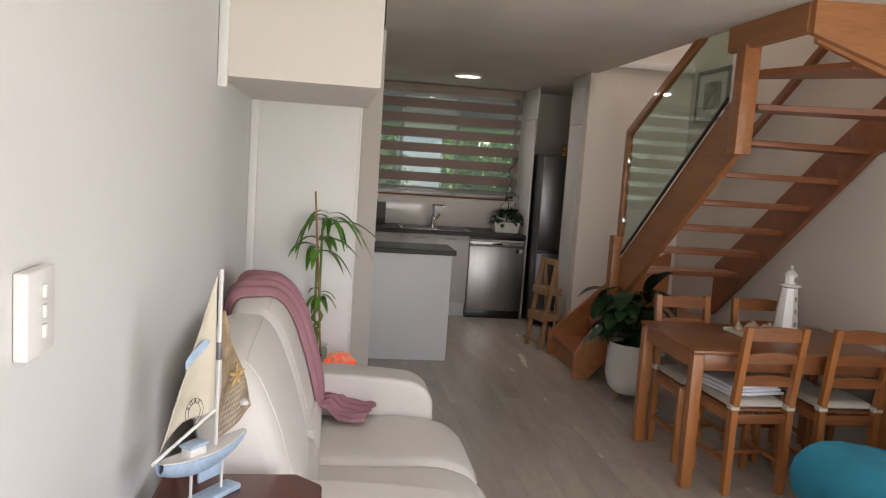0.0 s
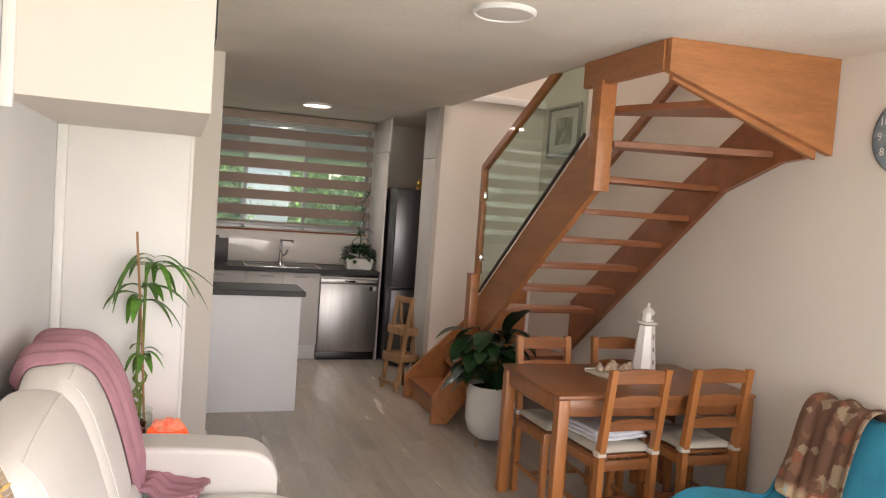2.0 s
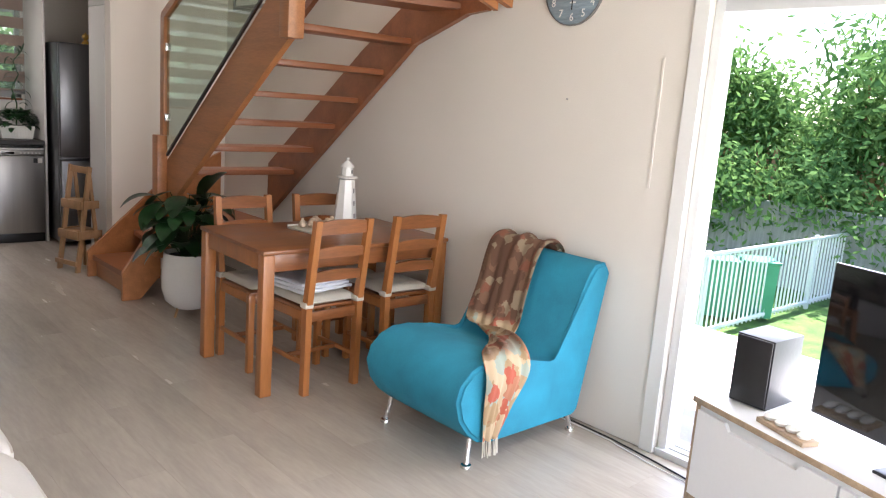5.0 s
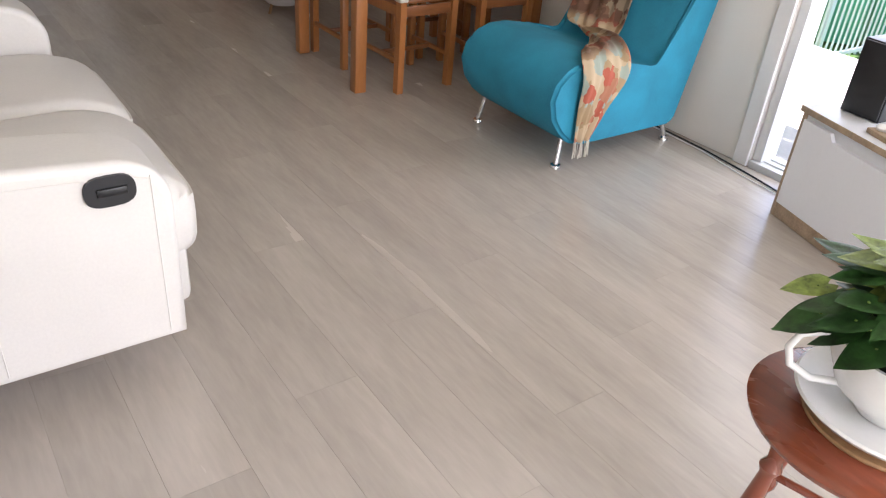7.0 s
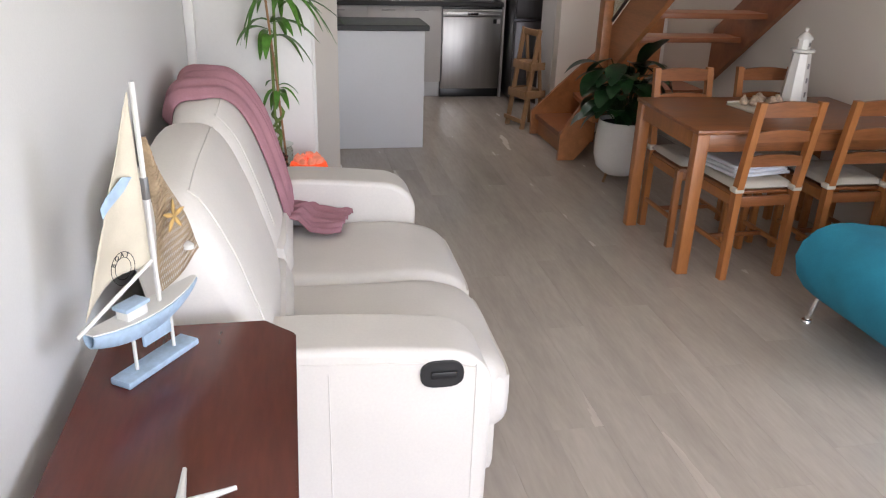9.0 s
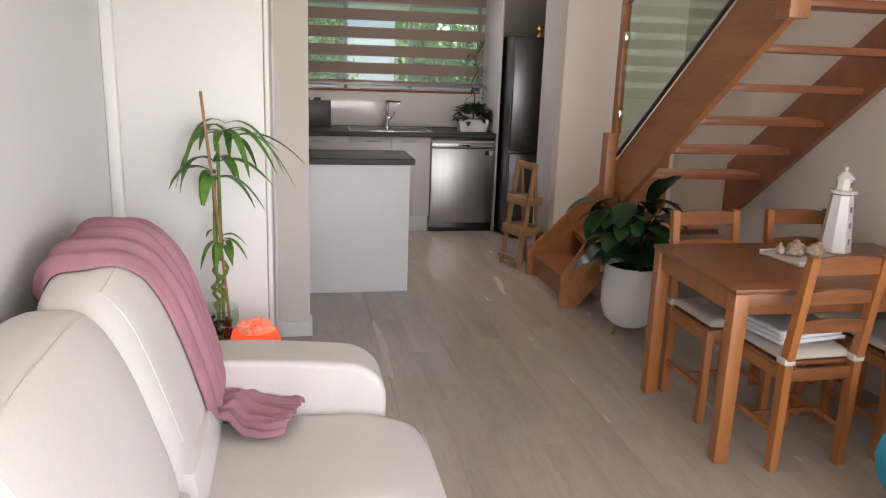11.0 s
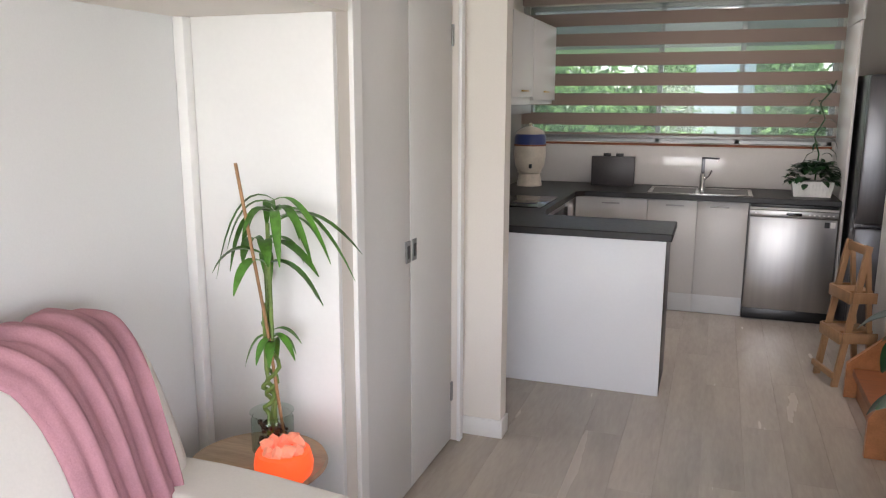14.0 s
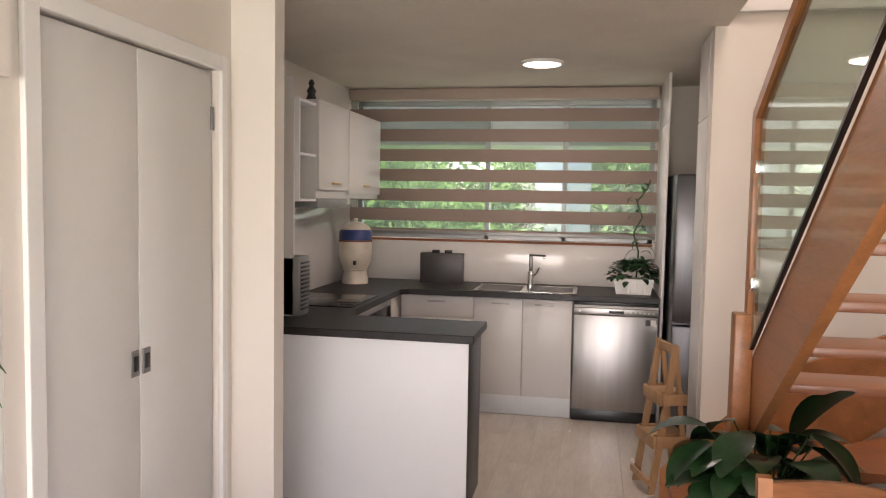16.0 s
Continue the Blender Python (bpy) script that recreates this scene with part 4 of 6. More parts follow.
def tv_stand():
    m = pose(2.805, 1.935, 0, 0, 0, -18)
    t = thing("tv_stand", "white low cabinet with pale oak edges before the glass door", "tv stand", m)
    spanpart("body", 0, 0.34, -1.3, 0, 0.002, 0.425, CABW, t, 0.002)
    spanpart("top_board", -0.012, 0.345, -1.31, 0.01, 0.427, 0.447, CABW, t, 0.002)
    spanpart("edge_trim", -0.016, -0.0125, -1.31, 0.01, 0.425, 0.447, OAK, t, 0.001)
    spanpart("side_trim", -0.006, -0.0005, -0.02, 0.0, 0.002, 0.424, OAK, t, 0.001)
    spanpart("plinth_trim", -0.006, -0.0005, -1.3, -0.021, 0.002, 0.06, OAK, t, 0.001)
    for y0, y1 in ((-0.635, -0.025), (-1.27, -0.645)):
        bm = bmesh.new()
        ym = (y0 + y1) / 2
        add_prism(bm, [(y0, 0.066), (y1, 0.066), (y1, 0.405), (ym + 0.17, 0.405), (ym + 0.15, 0.38), (ym - 0.15, 0.38), (ym - 0.17, 0.405), (y0, 0.405)], "x", -0.018, -0.001)
        part("drawer_front", bm, CABW, t)
    sp = thing("loudspeaker", "black bookshelf loudspeaker on the tv stand", "speaker", m @ pose(0.105, -0.045, 0.447, 0, 0, 14))
    spanpart("case", 0, 0.21, -0.15, 0, 0.0, 0.265, BLACK, sp, 0.004)
    spanpart("grille", -0.008, -0.0005, -0.145, -0.005, 0.005, 0.26, BLACK, sp, 0.003)
    tv = thing("television", "black flat-screen television on the tv stand", "television", m @ pose(0.18, -0.36, 0.447))
    spanpart("screen", -0.02, 0.0, -0.92, 0.0, 0.07, 0.60, SCREEN, tv, 0.004)
    spanpart("back_case", 0.001, 0.04, -0.85, -0.07, 0.12, 0.52, BLACK, tv, 0.01)
    spanpart("neck", -0.008, 0.02, -0.52, -0.40, 0.01, 0.12, BLACK, tv, 0.004)
    spanpart("foot", -0.09, 0.10, -0.62, -0.30, 0.0, 0.012, BLACK, tv, 0.004)
    sw = thing("trinket_board", "pale board with four rounded white stones", "ornament", m @ pose(0.06, -0.36, 0.447, 0, 0, -6))
    spanpart("board", -0.035, 0.035, -0.11, 0.11, 0.0, 0.018, OAK, sw, 0.003)
    for i in range(4):
        bm = bmesh.new()
        add_lathe(bm, [(0, 0.019), (0.022, 0.02), (0.026, 0.03), (0.015, 0.04), (0, 0.042)], (0, -0.078 + i * 0.052, 0), 16, 1.0, 0.9)
        part("stone", bm, CERAMIC, sw, smooth=True)


tv_stand()


def round_table():
    m = pose(1.375, 0.90, 0)
    t = thing("round_side_table", "small round red-brown wooden side table with turned legs", "side table", m)
    bm = bmesh.new()
    add_lathe(bm, [(0, 0.445), (0.195, 0.445), (0.205, 0.452), (0.208, 0.462), (0.195, 0.47), (0, 0.47)], n=56)
    part("tabletop", bm, MAHOG_R, t, smooth=True)
    for k, a in enumerate((150, 240, 330, 60)):
        bm = bmesh.new()
        c, s = math.cos(radians(a)), math.sin(radians(a))
        add_tube(bm, [((0.14 + 0.05 * f) * c, (0.14 + 0.05 * f) * s, 0.445 * (1 - f)) for f in (0, 0.1, 0.16, 0.2, 0.24, 0.5, 0.68, 0.72, 0.76, 0.8, 1.0)], 0.017, 14, [1.0, 1.05, 0.8, 1.25, 0.8, 1.2, 0.9, 1.3, 1.3, 0.9, 0.7])
        part("leg", bm, MAHOG_R, t, smooth=True)
        bm = bmesh.new()
        c2, s2 = math.cos(radians(a + 90)), math.sin(radians(a + 90))
        add_tube(bm, [(0.175 * c, 0.175 * s, 0.14), (0.175 * c2, 0.175 * s2, 0.14)], 0.009, 8)
        part("stretcher", bm, MAHOG_R, t, smooth=True)
    mat_ = thing("cork_mat", "round brown cork mat under the saucer", "coaster", m @ pose(0.015, -0.01, 0.4705))
    bm = bmesh.new()
    add_lathe(bm, [(0, 0), (0.135, 0), (0.137, 0.004), (0.135, 0.008), (0, 0.008)], n=40)
    part("disc", bm, CANE, mat_, smooth=True)
    cup = thing("cup_planter", "large white teacup planter on a stained saucer", "plant pot", m @ pose(0.015, -0.01, 0.479) @ Matrix.Diagonal((1.12, 1.12, 1.15, 1)))
    bm = bmesh.new()
    add_lathe(bm, [(0, 0.0), (0.07, 0.0), (0.13, 0.018), (0.142, 0.03), (0.138, 0.033), (0.12, 0.026), (0.07, 0.01), (0, 0.009)], n=48)
    part("saucer", bm, CERAMIC, cup, "white saucer with brown water stains", smooth=True)
    bm = bmesh.new()
    add_lathe(bm, [(0, 0.012), (0.05, 0.012), (0.052, 0.02), (0.09, 0.05), (0.112, 0.10), (0.116, 0.135), (0.110, 0.135), (0.105, 0.10), (0.085, 0.06), (0, 0.04)], n=48)
    part("cup", bm, CERAMIC, cup, smooth=True)
    bm = bmesh.new()
    add_lathe(bm, [(0, 0.115), (0.107, 0.115)], n=32)
    part("soil", bm, SOIL, cup)
    bm = bmesh.new()
    d = Vector((-0.72, 0.69, 0)).normalized()
    add_tube(bm, [d * r + Vector((0, 0, z)) for r, z in ((0.105, 0.125), (0.135, 0.135), (0.165, 0.125), (0.175, 0.10), (0.165, 0.07), (0.13, 0.05), (0.088, 0.05))], 0.006, 10)
    part("cup_handle", bm, CERAMIC, cup, smooth=True)
    pl = thing("arrowhead_plant", "bushy arrowhead plant with green and pinkish leaves in the teacup", "plant", m @ pose(0.015, -0.01, 0.615))
    rnd = random.Random(5)
    for k in range(84):
        a, el = rnd.uniform(0, 2 * math.pi), rnd.uniform(0.05, 1.35)
        r = rnd.uniform(0.10, 0.195)
        top = Vector((math.cos(a) * r * math.cos(el), math.sin(a) * r * math.cos(el), 0.02 + r * math.sin(el) * 0.95))
        bm = bmesh.new()
        add_tube(bm, [(0.3 * top.x, 0.3 * top.y, 0.0), (0.7 * top.x, 0.7 * top.y, top.z * 0.7), top], 0.0018, 5)
        part("stalk", bm, STEM, pl, smooth=True)
        out = Vector((math.cos(a + rnd.uniform(-0.5, 0.5)), math.sin(a + rnd.uniform(-0.5, 0.5)), rnd.uniform(-0.8, 0.15))).normalized()
        w = rnd.uniform(0.048, 0.072) * (1.35 if el > 0.9 else 1.0)
        bm = bmesh.new()
        add_heart_leaf(bm, top - out * w * 0.3, top + out * w * rnd.uniform(1.0, 1.35), w * 1.05, -0.10)
        part("leaf", bm, LEAF_M if k % 5 == 0 or el > 1.0 else LEAF_P, pl, smooth=True, angle=80)


round_table()


def text(name, body, size, m, material, parent, thick=0.0006):
    """Writing in the built-in font, as a mesh in the plane of m."""
    cu = bpy.data.curves.new(name, "FONT")
    cu.body, cu.size, cu.extrude, cu.align_x, cu.align_y, cu.resolution_u = body, size, thick, "CENTER", "CENTER", 2
    tmp = new(name, cu)
    me = bpy.data.meshes.new_from_object(tmp.evaluated_get(bpy.context.evaluated_depsgraph_get()))
    bpy.data.objects.remove(tmp)
    me.materials.clear()
    me.materials.append(material)
    me.name = name
    ob = new(name, me)
    ob.parent = parent
    ob.matrix_basis = m
    return ob


def wall_clock():
    t = thing("wall_clock", "round weathered blue-grey clock showing half past ten", "clock", pose(XR - 0.002, 2.972, 2.043) @ pose(0, 0, 0, 90, 0, -90))
    bm = bmesh.new()
    add_lathe(bm, [(0, 0), (0.168, 0), (0.168, 0.008), (0.165, 0.01), (0, 0.01)], n=72)
    part("face", bm, CLOCKF, t, smooth=True)
    bm = bmesh.new()
    add_lathe(bm, [(0.166, 0.0), (0.171, 0.0), (0.171, 0.013), (0.166, 0.013)], n=72)
    part("rim", bm, GREY, t, smooth=True)
    for h in range(1, 13):
        a = radians(90 - 30 * h)
        text("numeral", str(h), 0.052, pose(0.133 * math.cos(a), 0.133 * math.sin(a), 0.0108), CERAMIC, t)
    text("word", "WELCOME", 0.021, pose(0, 0.075, 0.0108), CERAMIC, t)
    for i, w in enumerate((0.05, 0.035)):
        boxpart("small_writing", (w, 0.008, 0.001), (0, -0.045 - i * 0.02, 0.0108), CERAMIC, t, 0)
    for ang, ln, w in ((-45, 0.07, 0.006), (180, 0.10, 0.005)):
        a = radians(90 - ang)
        boxpart("pointer", (ln + 0.02, w, 0.002), (math.cos(a) * (ln / 2 - 0.01), math.sin(a) * (ln / 2 - 0.01), 0.015), BLACK, t, 0, (0, 0, math.degrees(a)))
    bm = bmesh.new()
    add_lathe(bm, [(0, 0.01), (0.007, 0.01), (0.007, 0.018), (0, 0.019)], n=16)
    part("hub", bm, BLACK, t, smooth=True)


wall_clock()


def picture():
    t = thing("framed_picture", "grey-framed small print on the stairwell wall", "picture", pose(XR - 0.002, 6.1, 2.28))
    for y0, y1, z0, z1 in ((-0.27, -0.24, -0.21, 0.21), (0.24, 0.27, -0.21, 0.21), (-0.24, 0.24, 0.18, 0.21), (-0.24, 0.24, -0.21, -0.18)):
        spanpart("frame_rail", -0.02, 0, y0, y1, z0, z1, GREY, t, 0.003)
    spanpart("mount", -0.008, 0, -0.239, 0.239, -0.179, 0.179, CERAMIC, t, 0)
    spanpart("print", -0.010, -0.0085, -0.14, 0.14, -0.11, 0.11, PRINTM, t, 0)


picture()


def wall_switch():
    t = thing("light_switch", "white triple light switch on the wall", "light switch", pose(XL + 0.001, 1.315, 1.325))
    spanpart("plate", 0, 0.020, -0.055, 0.045, -0.062, 0.062, WHITE, t, 0.003)
    for i in range(3):
        boxpart("rocker", (0.006, 0.014, 0.02), (0.023, 0.0, 0.03 - 0.029 * i), WHITE, t, 0.003)


wall_switch()


def wall_bits():
    t = thing("cord_cover", "thin white cord cover on the wall beside the door", "cord cover", pose(XR, 2.455, 1.17))
    spanpart("strip", -0.004, -0.0005, -0.006, 0.006, 0, 0.56, WALL, t, 0.001)
    t = thing("picture_nail", "small bare nail in the wall below the clock", "nail", pose(XR, 2.955, 1.535))
    boxpart("nail_head", (0.010, 0.006, 0.006), (-0.005, 0, 0), GREY, t, 0.001)


wall_bits()

# ---- things on the console ----


def boat():
    t = thing("model_sailboat", "small pale blue wooden sailboat with cloth and net sails", "ornament", pose(-0.165, 1.925, 0.7605, 0, 0, 56) @ Matrix.Diagonal((0.90, 0.9, 1.03, 1)))
    spanpart("base_board", -0.105, 0.105, -0.026, 0.026, 0, 0.014, PALEBLUE, t, 0.003)
    for x in (-0.055, 0.055):
        bm = bmesh.new()
        add_tube(bm, [(x, 0, 0.014), (x, 0, 0.085)], 0.004, 8)
        part("post", bm, CERAMIC, t, smooth=True)
    bm = bmesh.new()
    n = 14

    def hull(u, v):
        x = -0.16 + 0.30 * u
        w = 0.033 * math.sin(math.pi * min(1, u * 0.9 + 0.08)) ** 0.6
        d = 0.042 * math.sin(math.pi * min(1, 0.15 + u * 0.8)) ** 0.7
        a = math.pi * v
        return Vector((x, -w * math.cos(a), 0.118 + 0.012 * (2 * u - 1) ** 2 - d * math.sin(a)))
    add_grid(bm, n, 10, hull)
    h = part("hull", bm, PALEBLUE, t, smooth=True, thick=0.003)
    bm = bmesh.new()
    add_grid(bm, n, 2, lambda u, v: Vector((-0.16 + 0.30 * u, (v - 0.5) * 2 * 0.031 * math.sin(math.pi * min(1, u * 0.9 + 0.08)) ** 0.6, 0.1195 + 0.012 * (2 * u - 1) ** 2)))
    part("deck", bm, CERAMIC, t, thick=0.003)
    spanpart("keel", -0.03, 0.05, -0.004, 0.004, 0.048, 0.085, PALEBLUE, t, 0.003)
    spanpart("cabin", -0.075, -0.02, -0.016, 0.016, 0.1195, 0.14, CERAMIC, t, 0.002)
    spanpart("cabin_roof", -0.08, -0.015, -0.02, 0.02, 0.1405, 0.148, PALEBLUE, t, 0.002)
    spanpart("mast", 0.025, 0.033, -0.004, 0.004, 0.118, 0.525, CERAMIC, t, 0.001)
    spanpart("mast_collar", 0.023, 0.035, -0.006, 0.006, 0.32, 0.36, GREY, t, 0.001)
    bm = bmesh.new()
    add_tube(bm, [(0.022, 0, 0.205), (-0.185, 0, 0.135)], 0.004, 8)
    part("boom", bm, CERAMIC, t, smooth=True)

    def sail(u, v):
        top, a, b = Vector((0.014, 0, 0.51)), Vector((-0.16, 0, 0.155)), Vector((0.02, 0, 0.195))
        p = top.lerp(a.lerp(b, v), u)
        p.y += 0.018 * math.sin(math.pi * v) * u + 0.002 * noise.noise(Vector((u * 5, v * 5, 0)))
        if v == 0:
            p.x += 0.003 * noise.noise(Vector((u * 60, 0, 0)))
        p.z += 0.02 * math.sin(math.pi * v) * u
        return p
    bm = bmesh.new()
    add_grid(bm, 40, 8, sail)
    part("main_sail", bm, CALICO, t, smooth=True, thick=0.0015)

    def net(u, v):
        top, a, b = Vector((0.036, 0, 0.44)), Vector((0.045, 0, 0.135)), Vector((0.170, 0, 0.180))
        p = top.lerp(a.lerp(b, v), u)
        p.y += 0.006 * math.sin(9 * u + 5 * v)
        return p
    bm = bmesh.new()
    for i in range(3, 49):
        add_tube(bm, [net(i / 48, j / 10) + Vector((0, 0.002 * (-1) ** i, 0)) for j in range(11)], 0.0011, 4)
    for j in range(0, 27):
        add_tube(bm, [net(i / 28, j / 26) for i in range(1, 29)], 0.0011, 4)
    tagged(part("net_sail", bm, CANENET, t, smooth=True), kind="stuff")
    bm = bmesh.new()
    for k in range(5):
        a = radians(90 + 72 * k)
        add_leaf(bm, (0.085, -0.014, 0.275), (0.085 + 0.032 * math.cos(a), -0.014, 0.275 + 0.032 * math.sin(a)), 0.009, 0.0, 4, Vector((0, 1, 0)))
    part("starfish", bm, STARF, t, smooth=True, thick=0.003, label="small orange dried starfish on the net")
    bm = bmesh.new()
    add_lathe(bm, [(0, 0), (0.012, 0.004), (0.012, 0.012), (0, 0.02)], (0.12, -0.012, 0.195), 12)
    part("shell", bm, CERAMIC, t, smooth=True)
    bm = bmesh.new()
    add_prism(bm, [(-0.09, 0.335), (-0.075, 0.35), (-0.03, 0.375), (-0.005, 0.37), (-0.03, 0.35), (-0.07, 0.33), (-0.088, 0.318)], "y", -0.0045, -0.003)
    part("fish_patch", bm, PALEBLUE, t)
    a0 = Vector((-0.07, -0.018, 0.225))
    bm = bmesh.new()
    for r in (0.030, 0.020):
        pts = [a0 + Vector((r * math.cos(2 * math.pi * i / 28), 0, r * math.sin(2 * math.pi * i / 28))) for i in range(29)]
        add_tube(bm, pts, 0.0007, 4)
    part("stamp_ring", bm, BLACK, t)
    for i, ch in enumerate("BOAT"):
        a = radians(150 - 32 * i)
        text("letter", ch, 0.013, Matrix.Translation(a0 + Vector((0.0245 * math.cos(a), 0, 0.0245 * math.sin(a)))) @ pose(0, 0, 0, 90, 0, 0) @ pose(0, 0, 0, 0, 0, math.degrees(a) - 90), BLACK, t)


boat()


def starfish():
    t = thing("starfish_ornament", "white five-armed starfish lying on the console table", "ornament", pose(-0.07, 1.50, 0.762, 0, 0, 20) @ Matrix.Diagonal((0.8, 0.8, 0.8, 1)))
    bm = bmesh.new()
    n = 5
    for k in range(n):
        a = 2 * math.pi * k / n
        d, s = Vector((math.cos(a), math.sin(a), 0)), Vector((-math.sin(a), math.cos(a), 0))
        pts = [(0.0, 0.012, 0.014), (0.03, 0.010, 0.012), (0.07, 0.007, 0.010), (0.105, 0.003, 0.006)]
        add_tube(bm, [d * p[0] + Vector((0, 0, 0.010)) for p in pts], 0.010, 8, [1.1, 0.9, 0.65, 0.45])
    part("body", bm, CERAMIC, t, smooth=True)


starfish()


def tulips():
    t = thing("tulip_bunch", "bunch of white artificial tulips in a vase", "flowers", pose(-0.10, 1.17, 0.7605))
    bm = bmesh.new()
    add_lathe(bm, [(0, 0), (0.04, 0), (0.05, 0.05), (0.035, 0.09), (0.04, 0.10), (0.036, 0.10), (0.03, 0.09), (0.0, 0.02)], n=28)
    part("vase", bm, CERAMIC, t, smooth=True)
    rnd = random.Random(3)
    for k in range(17):
        a, r = k * 2.4, 0.02 + 0.10 * (k / 17) ** 0.5
        x, y, z = math.cos(a) * r, math.sin(a) * r, 0.15 - r * 0.3
        bm = bmesh.new()
        add_tube(bm, [(0.1 * x, 0.1 * y, 0.07), (0.6 * x, 0.6 * y, 0.13), (x, y, z)], 0.003, 6)
        part("stem", bm, LEAF, t, smooth=True)
        bm = bmesh.new()
        add_lathe(bm, [(0, -0.002), (0.007, -0.001), (0.012, 0.004), (0.0155, 0.012), (0.0165, 0.021), (0.0150, 0.032), (0.0115, 0.042), (0.007, 0.049), (0.003, 0.052), (0, 0.053)], n=20)
        bmesh.ops.transform(bm, matrix=Matrix.Translation((x, y, z)) @ Euler((-y * 5, x * 5, 0)).to_matrix().to_4x4(), verts=bm.verts)
        part("bloom", bm, TULIP, t, smooth=True)
    for k in range(9):
        a = k * 2.1 + 0.4
        bm = bmesh.new()
        add_leaf(bm, (0.02 * math.cos(a), 0.02 * math.sin(a), 0.09), (0.12 * math.cos(a), 0.12 * math.sin(a), 0.17), 0.022, 0.2, 8)
        part("leaf", bm, LEAF, t, smooth=True, angle=80)


tulips()

# ---- things by the sofa ----


def drape(name, label, category, material, path, nv, m, ripple=0.012, group=""):
    """A cloth laid along a path of (centre, half-width vector)."""
    t = thing(name, label, category, m, group)

    def at(u, v):
        f = u * (len(path) - 1)
        i = min(int(f), len(path) - 2)
        g = f - i
        p0, p1, p2, p3 = (path[max(0, min(len(path) - 1, i + k))] for k in (-1, 0, 1, 2))

        def cr(k):
            a, b, c, d = (Vector(p[k]) for p in (p0, p1, p2, p3))
            return 0.5 * (2 * b + (c - a) * g + (2 * a - 5 * b + 4 * c - d) * g * g + (3 * b - a - 3 * c + d) * g ** 3)
        c, h, nrm = cr(0), cr(1), cr(2)
        s = 2 * v - 1
        w = math.sin(s * 7 + 2 * math.sin(u * 4)) + 0.5 * math.sin(s * 15 + u * 9)
        return c + h * s + nrm.normalized() * ripple * (0.6 + 0.4 * w + 0.5 * noise.noise(Vector((s * 3, u * 8, 0))))
    bm = bmesh.new()
    add_grid(bm, 70, nv, at)
    part("cloth", bm, material, t, smooth=True, thick=0.004, angle=80)
    return t, at


def pink_throw():
    t = thing("pink_throw", "dusty pink knitted throw draped over the sofa back", "throw blanket", pose(XL, 2.13, 0))
    rows = [(0.40, 0.20, 0.92), (0.33, 0.18, 0.93), (0.25, 0.20, 0.93), (0.18, 0.30, 0.92), (0.12, 0.38, 0.90), (0.06, 0.42, 0.88), (0.0, 0.45, 0.87), (-0.06, 0.48, 0.87), (-0.10, 0.50, 0.87)]
    low = [(0.47, 1.25, 0.535, 0.13), (0.51, 1.22, 0.503, 0.135), (0.57, 1.20, 0.497, 0.13), (0.625, 1.19, 0.495, 0.10)]

    def at(u, v):
        f = u * (len(rows) + len(low) - 1)
        s = 2 * v - 1
        fold = 0.009 * (1 + math.sin(s * 13 + 4 * u + 1.8 * math.sin(u * 6))) + 0.005 * (1 + math.sin(s * 27 - 5 * u)) + 0.008 * (1 + noise.noise(Vector((s * 4, u * 6, 2.0))))

        edge = min(1.0, (1 - abs(s)) * 7)
        fold *= edge

        def high(g):
            g = min(g, len(rows) - 1)
            i = min(int(g), len(rows) - 2)
            h = g - i
            a, lo, hi = (rows[i][c] * (1 - h) + rows[i + 1][c] * h for c in range(3))
            return sofa_back(a % 1.0, lo + (hi - lo) * v, 0.747, 0.713, 0.004 + 0.006 * edge + fold)

        def flat(g):
            g = max(0.0, min(g, len(low) - 1))
            i = min(int(g), len(low) - 2)
            h = g - i
            x, y, z, w = (low[i][c] * (1 - h) + low[i + 1][c] * h for c in range(4))
            return Vector((x + 0.03 * s, y + w * s, z + fold * 0.9 + 0.004))
        k = len(rows) - 1
        if f <= k:
            return high(f)
        if f >= k + 1:
            return flat(f - k - 1)
        return high(k).lerp(flat(0), f - k)
    bm = bmesh.new()
    add_grid(bm, 90, 50, at)
    part("cloth", bm, THROW, t, smooth=True, thick=0.005, angle=80)


pink_throw()

t, cloth = drape("patterned_throw", "brown, cream and red fringed throw over the lounge chair", "throw blanket", PATTERN, [
    ((0.475, 0.14, 0.66), (0, 0.17, 0), (1, 0, 0)), ((0.485, 0.14, 0.80), (0, 0.17, 0), (1, 0, 0.6)), ((0.41, 0.14, 0.85), (0, 0.17, 0), (0, 0, 1)), ((0.33, 0.14, 0.81), (0, 0.17, 0), (-1, 0, 0.7)),
    ((0.24, 0.12, 0.62), (0, 0.165, 0), (-1, 0, 0.5)), ((0.155, 0.09, 0.455), (-0.02, 0.15, 0), (-1, 0, 0.8)), ((0.04, 0.0, 0.435), (0.09, 0.14, 0), (0, 0, 1)), ((-0.07, -0.12, 0.465), (0.14, 0.09, 0), (0, 0, 1)),
    ((-0.15, -0.26, 0.478), (0.145, 0.03, 0), (0, -0.3, 1)), ((-0.185, -0.335, 0.40), (0.125, 0, 0), (0, -1, 0)), ((-0.225, -0.33, 0.26), (0.08, 0, 0), (0, -1, 0)), ((-0.255, -0.33, 0.14), (0.045, 0, 0), (0, -1, 0))], 60, pose(2.6, 2.90, 0), 0.017)
bm = bmesh.new()
for i in range(22):
    p = cloth(1.0, i / 21)
    add_tube(bm, [p, p + Vector((0.004 * math.sin(i * 3), -0.003, -0.035)), p + Vector((0.007 * math.sin(i * 5), -0.004, -0.07))], 0.0018, 5)
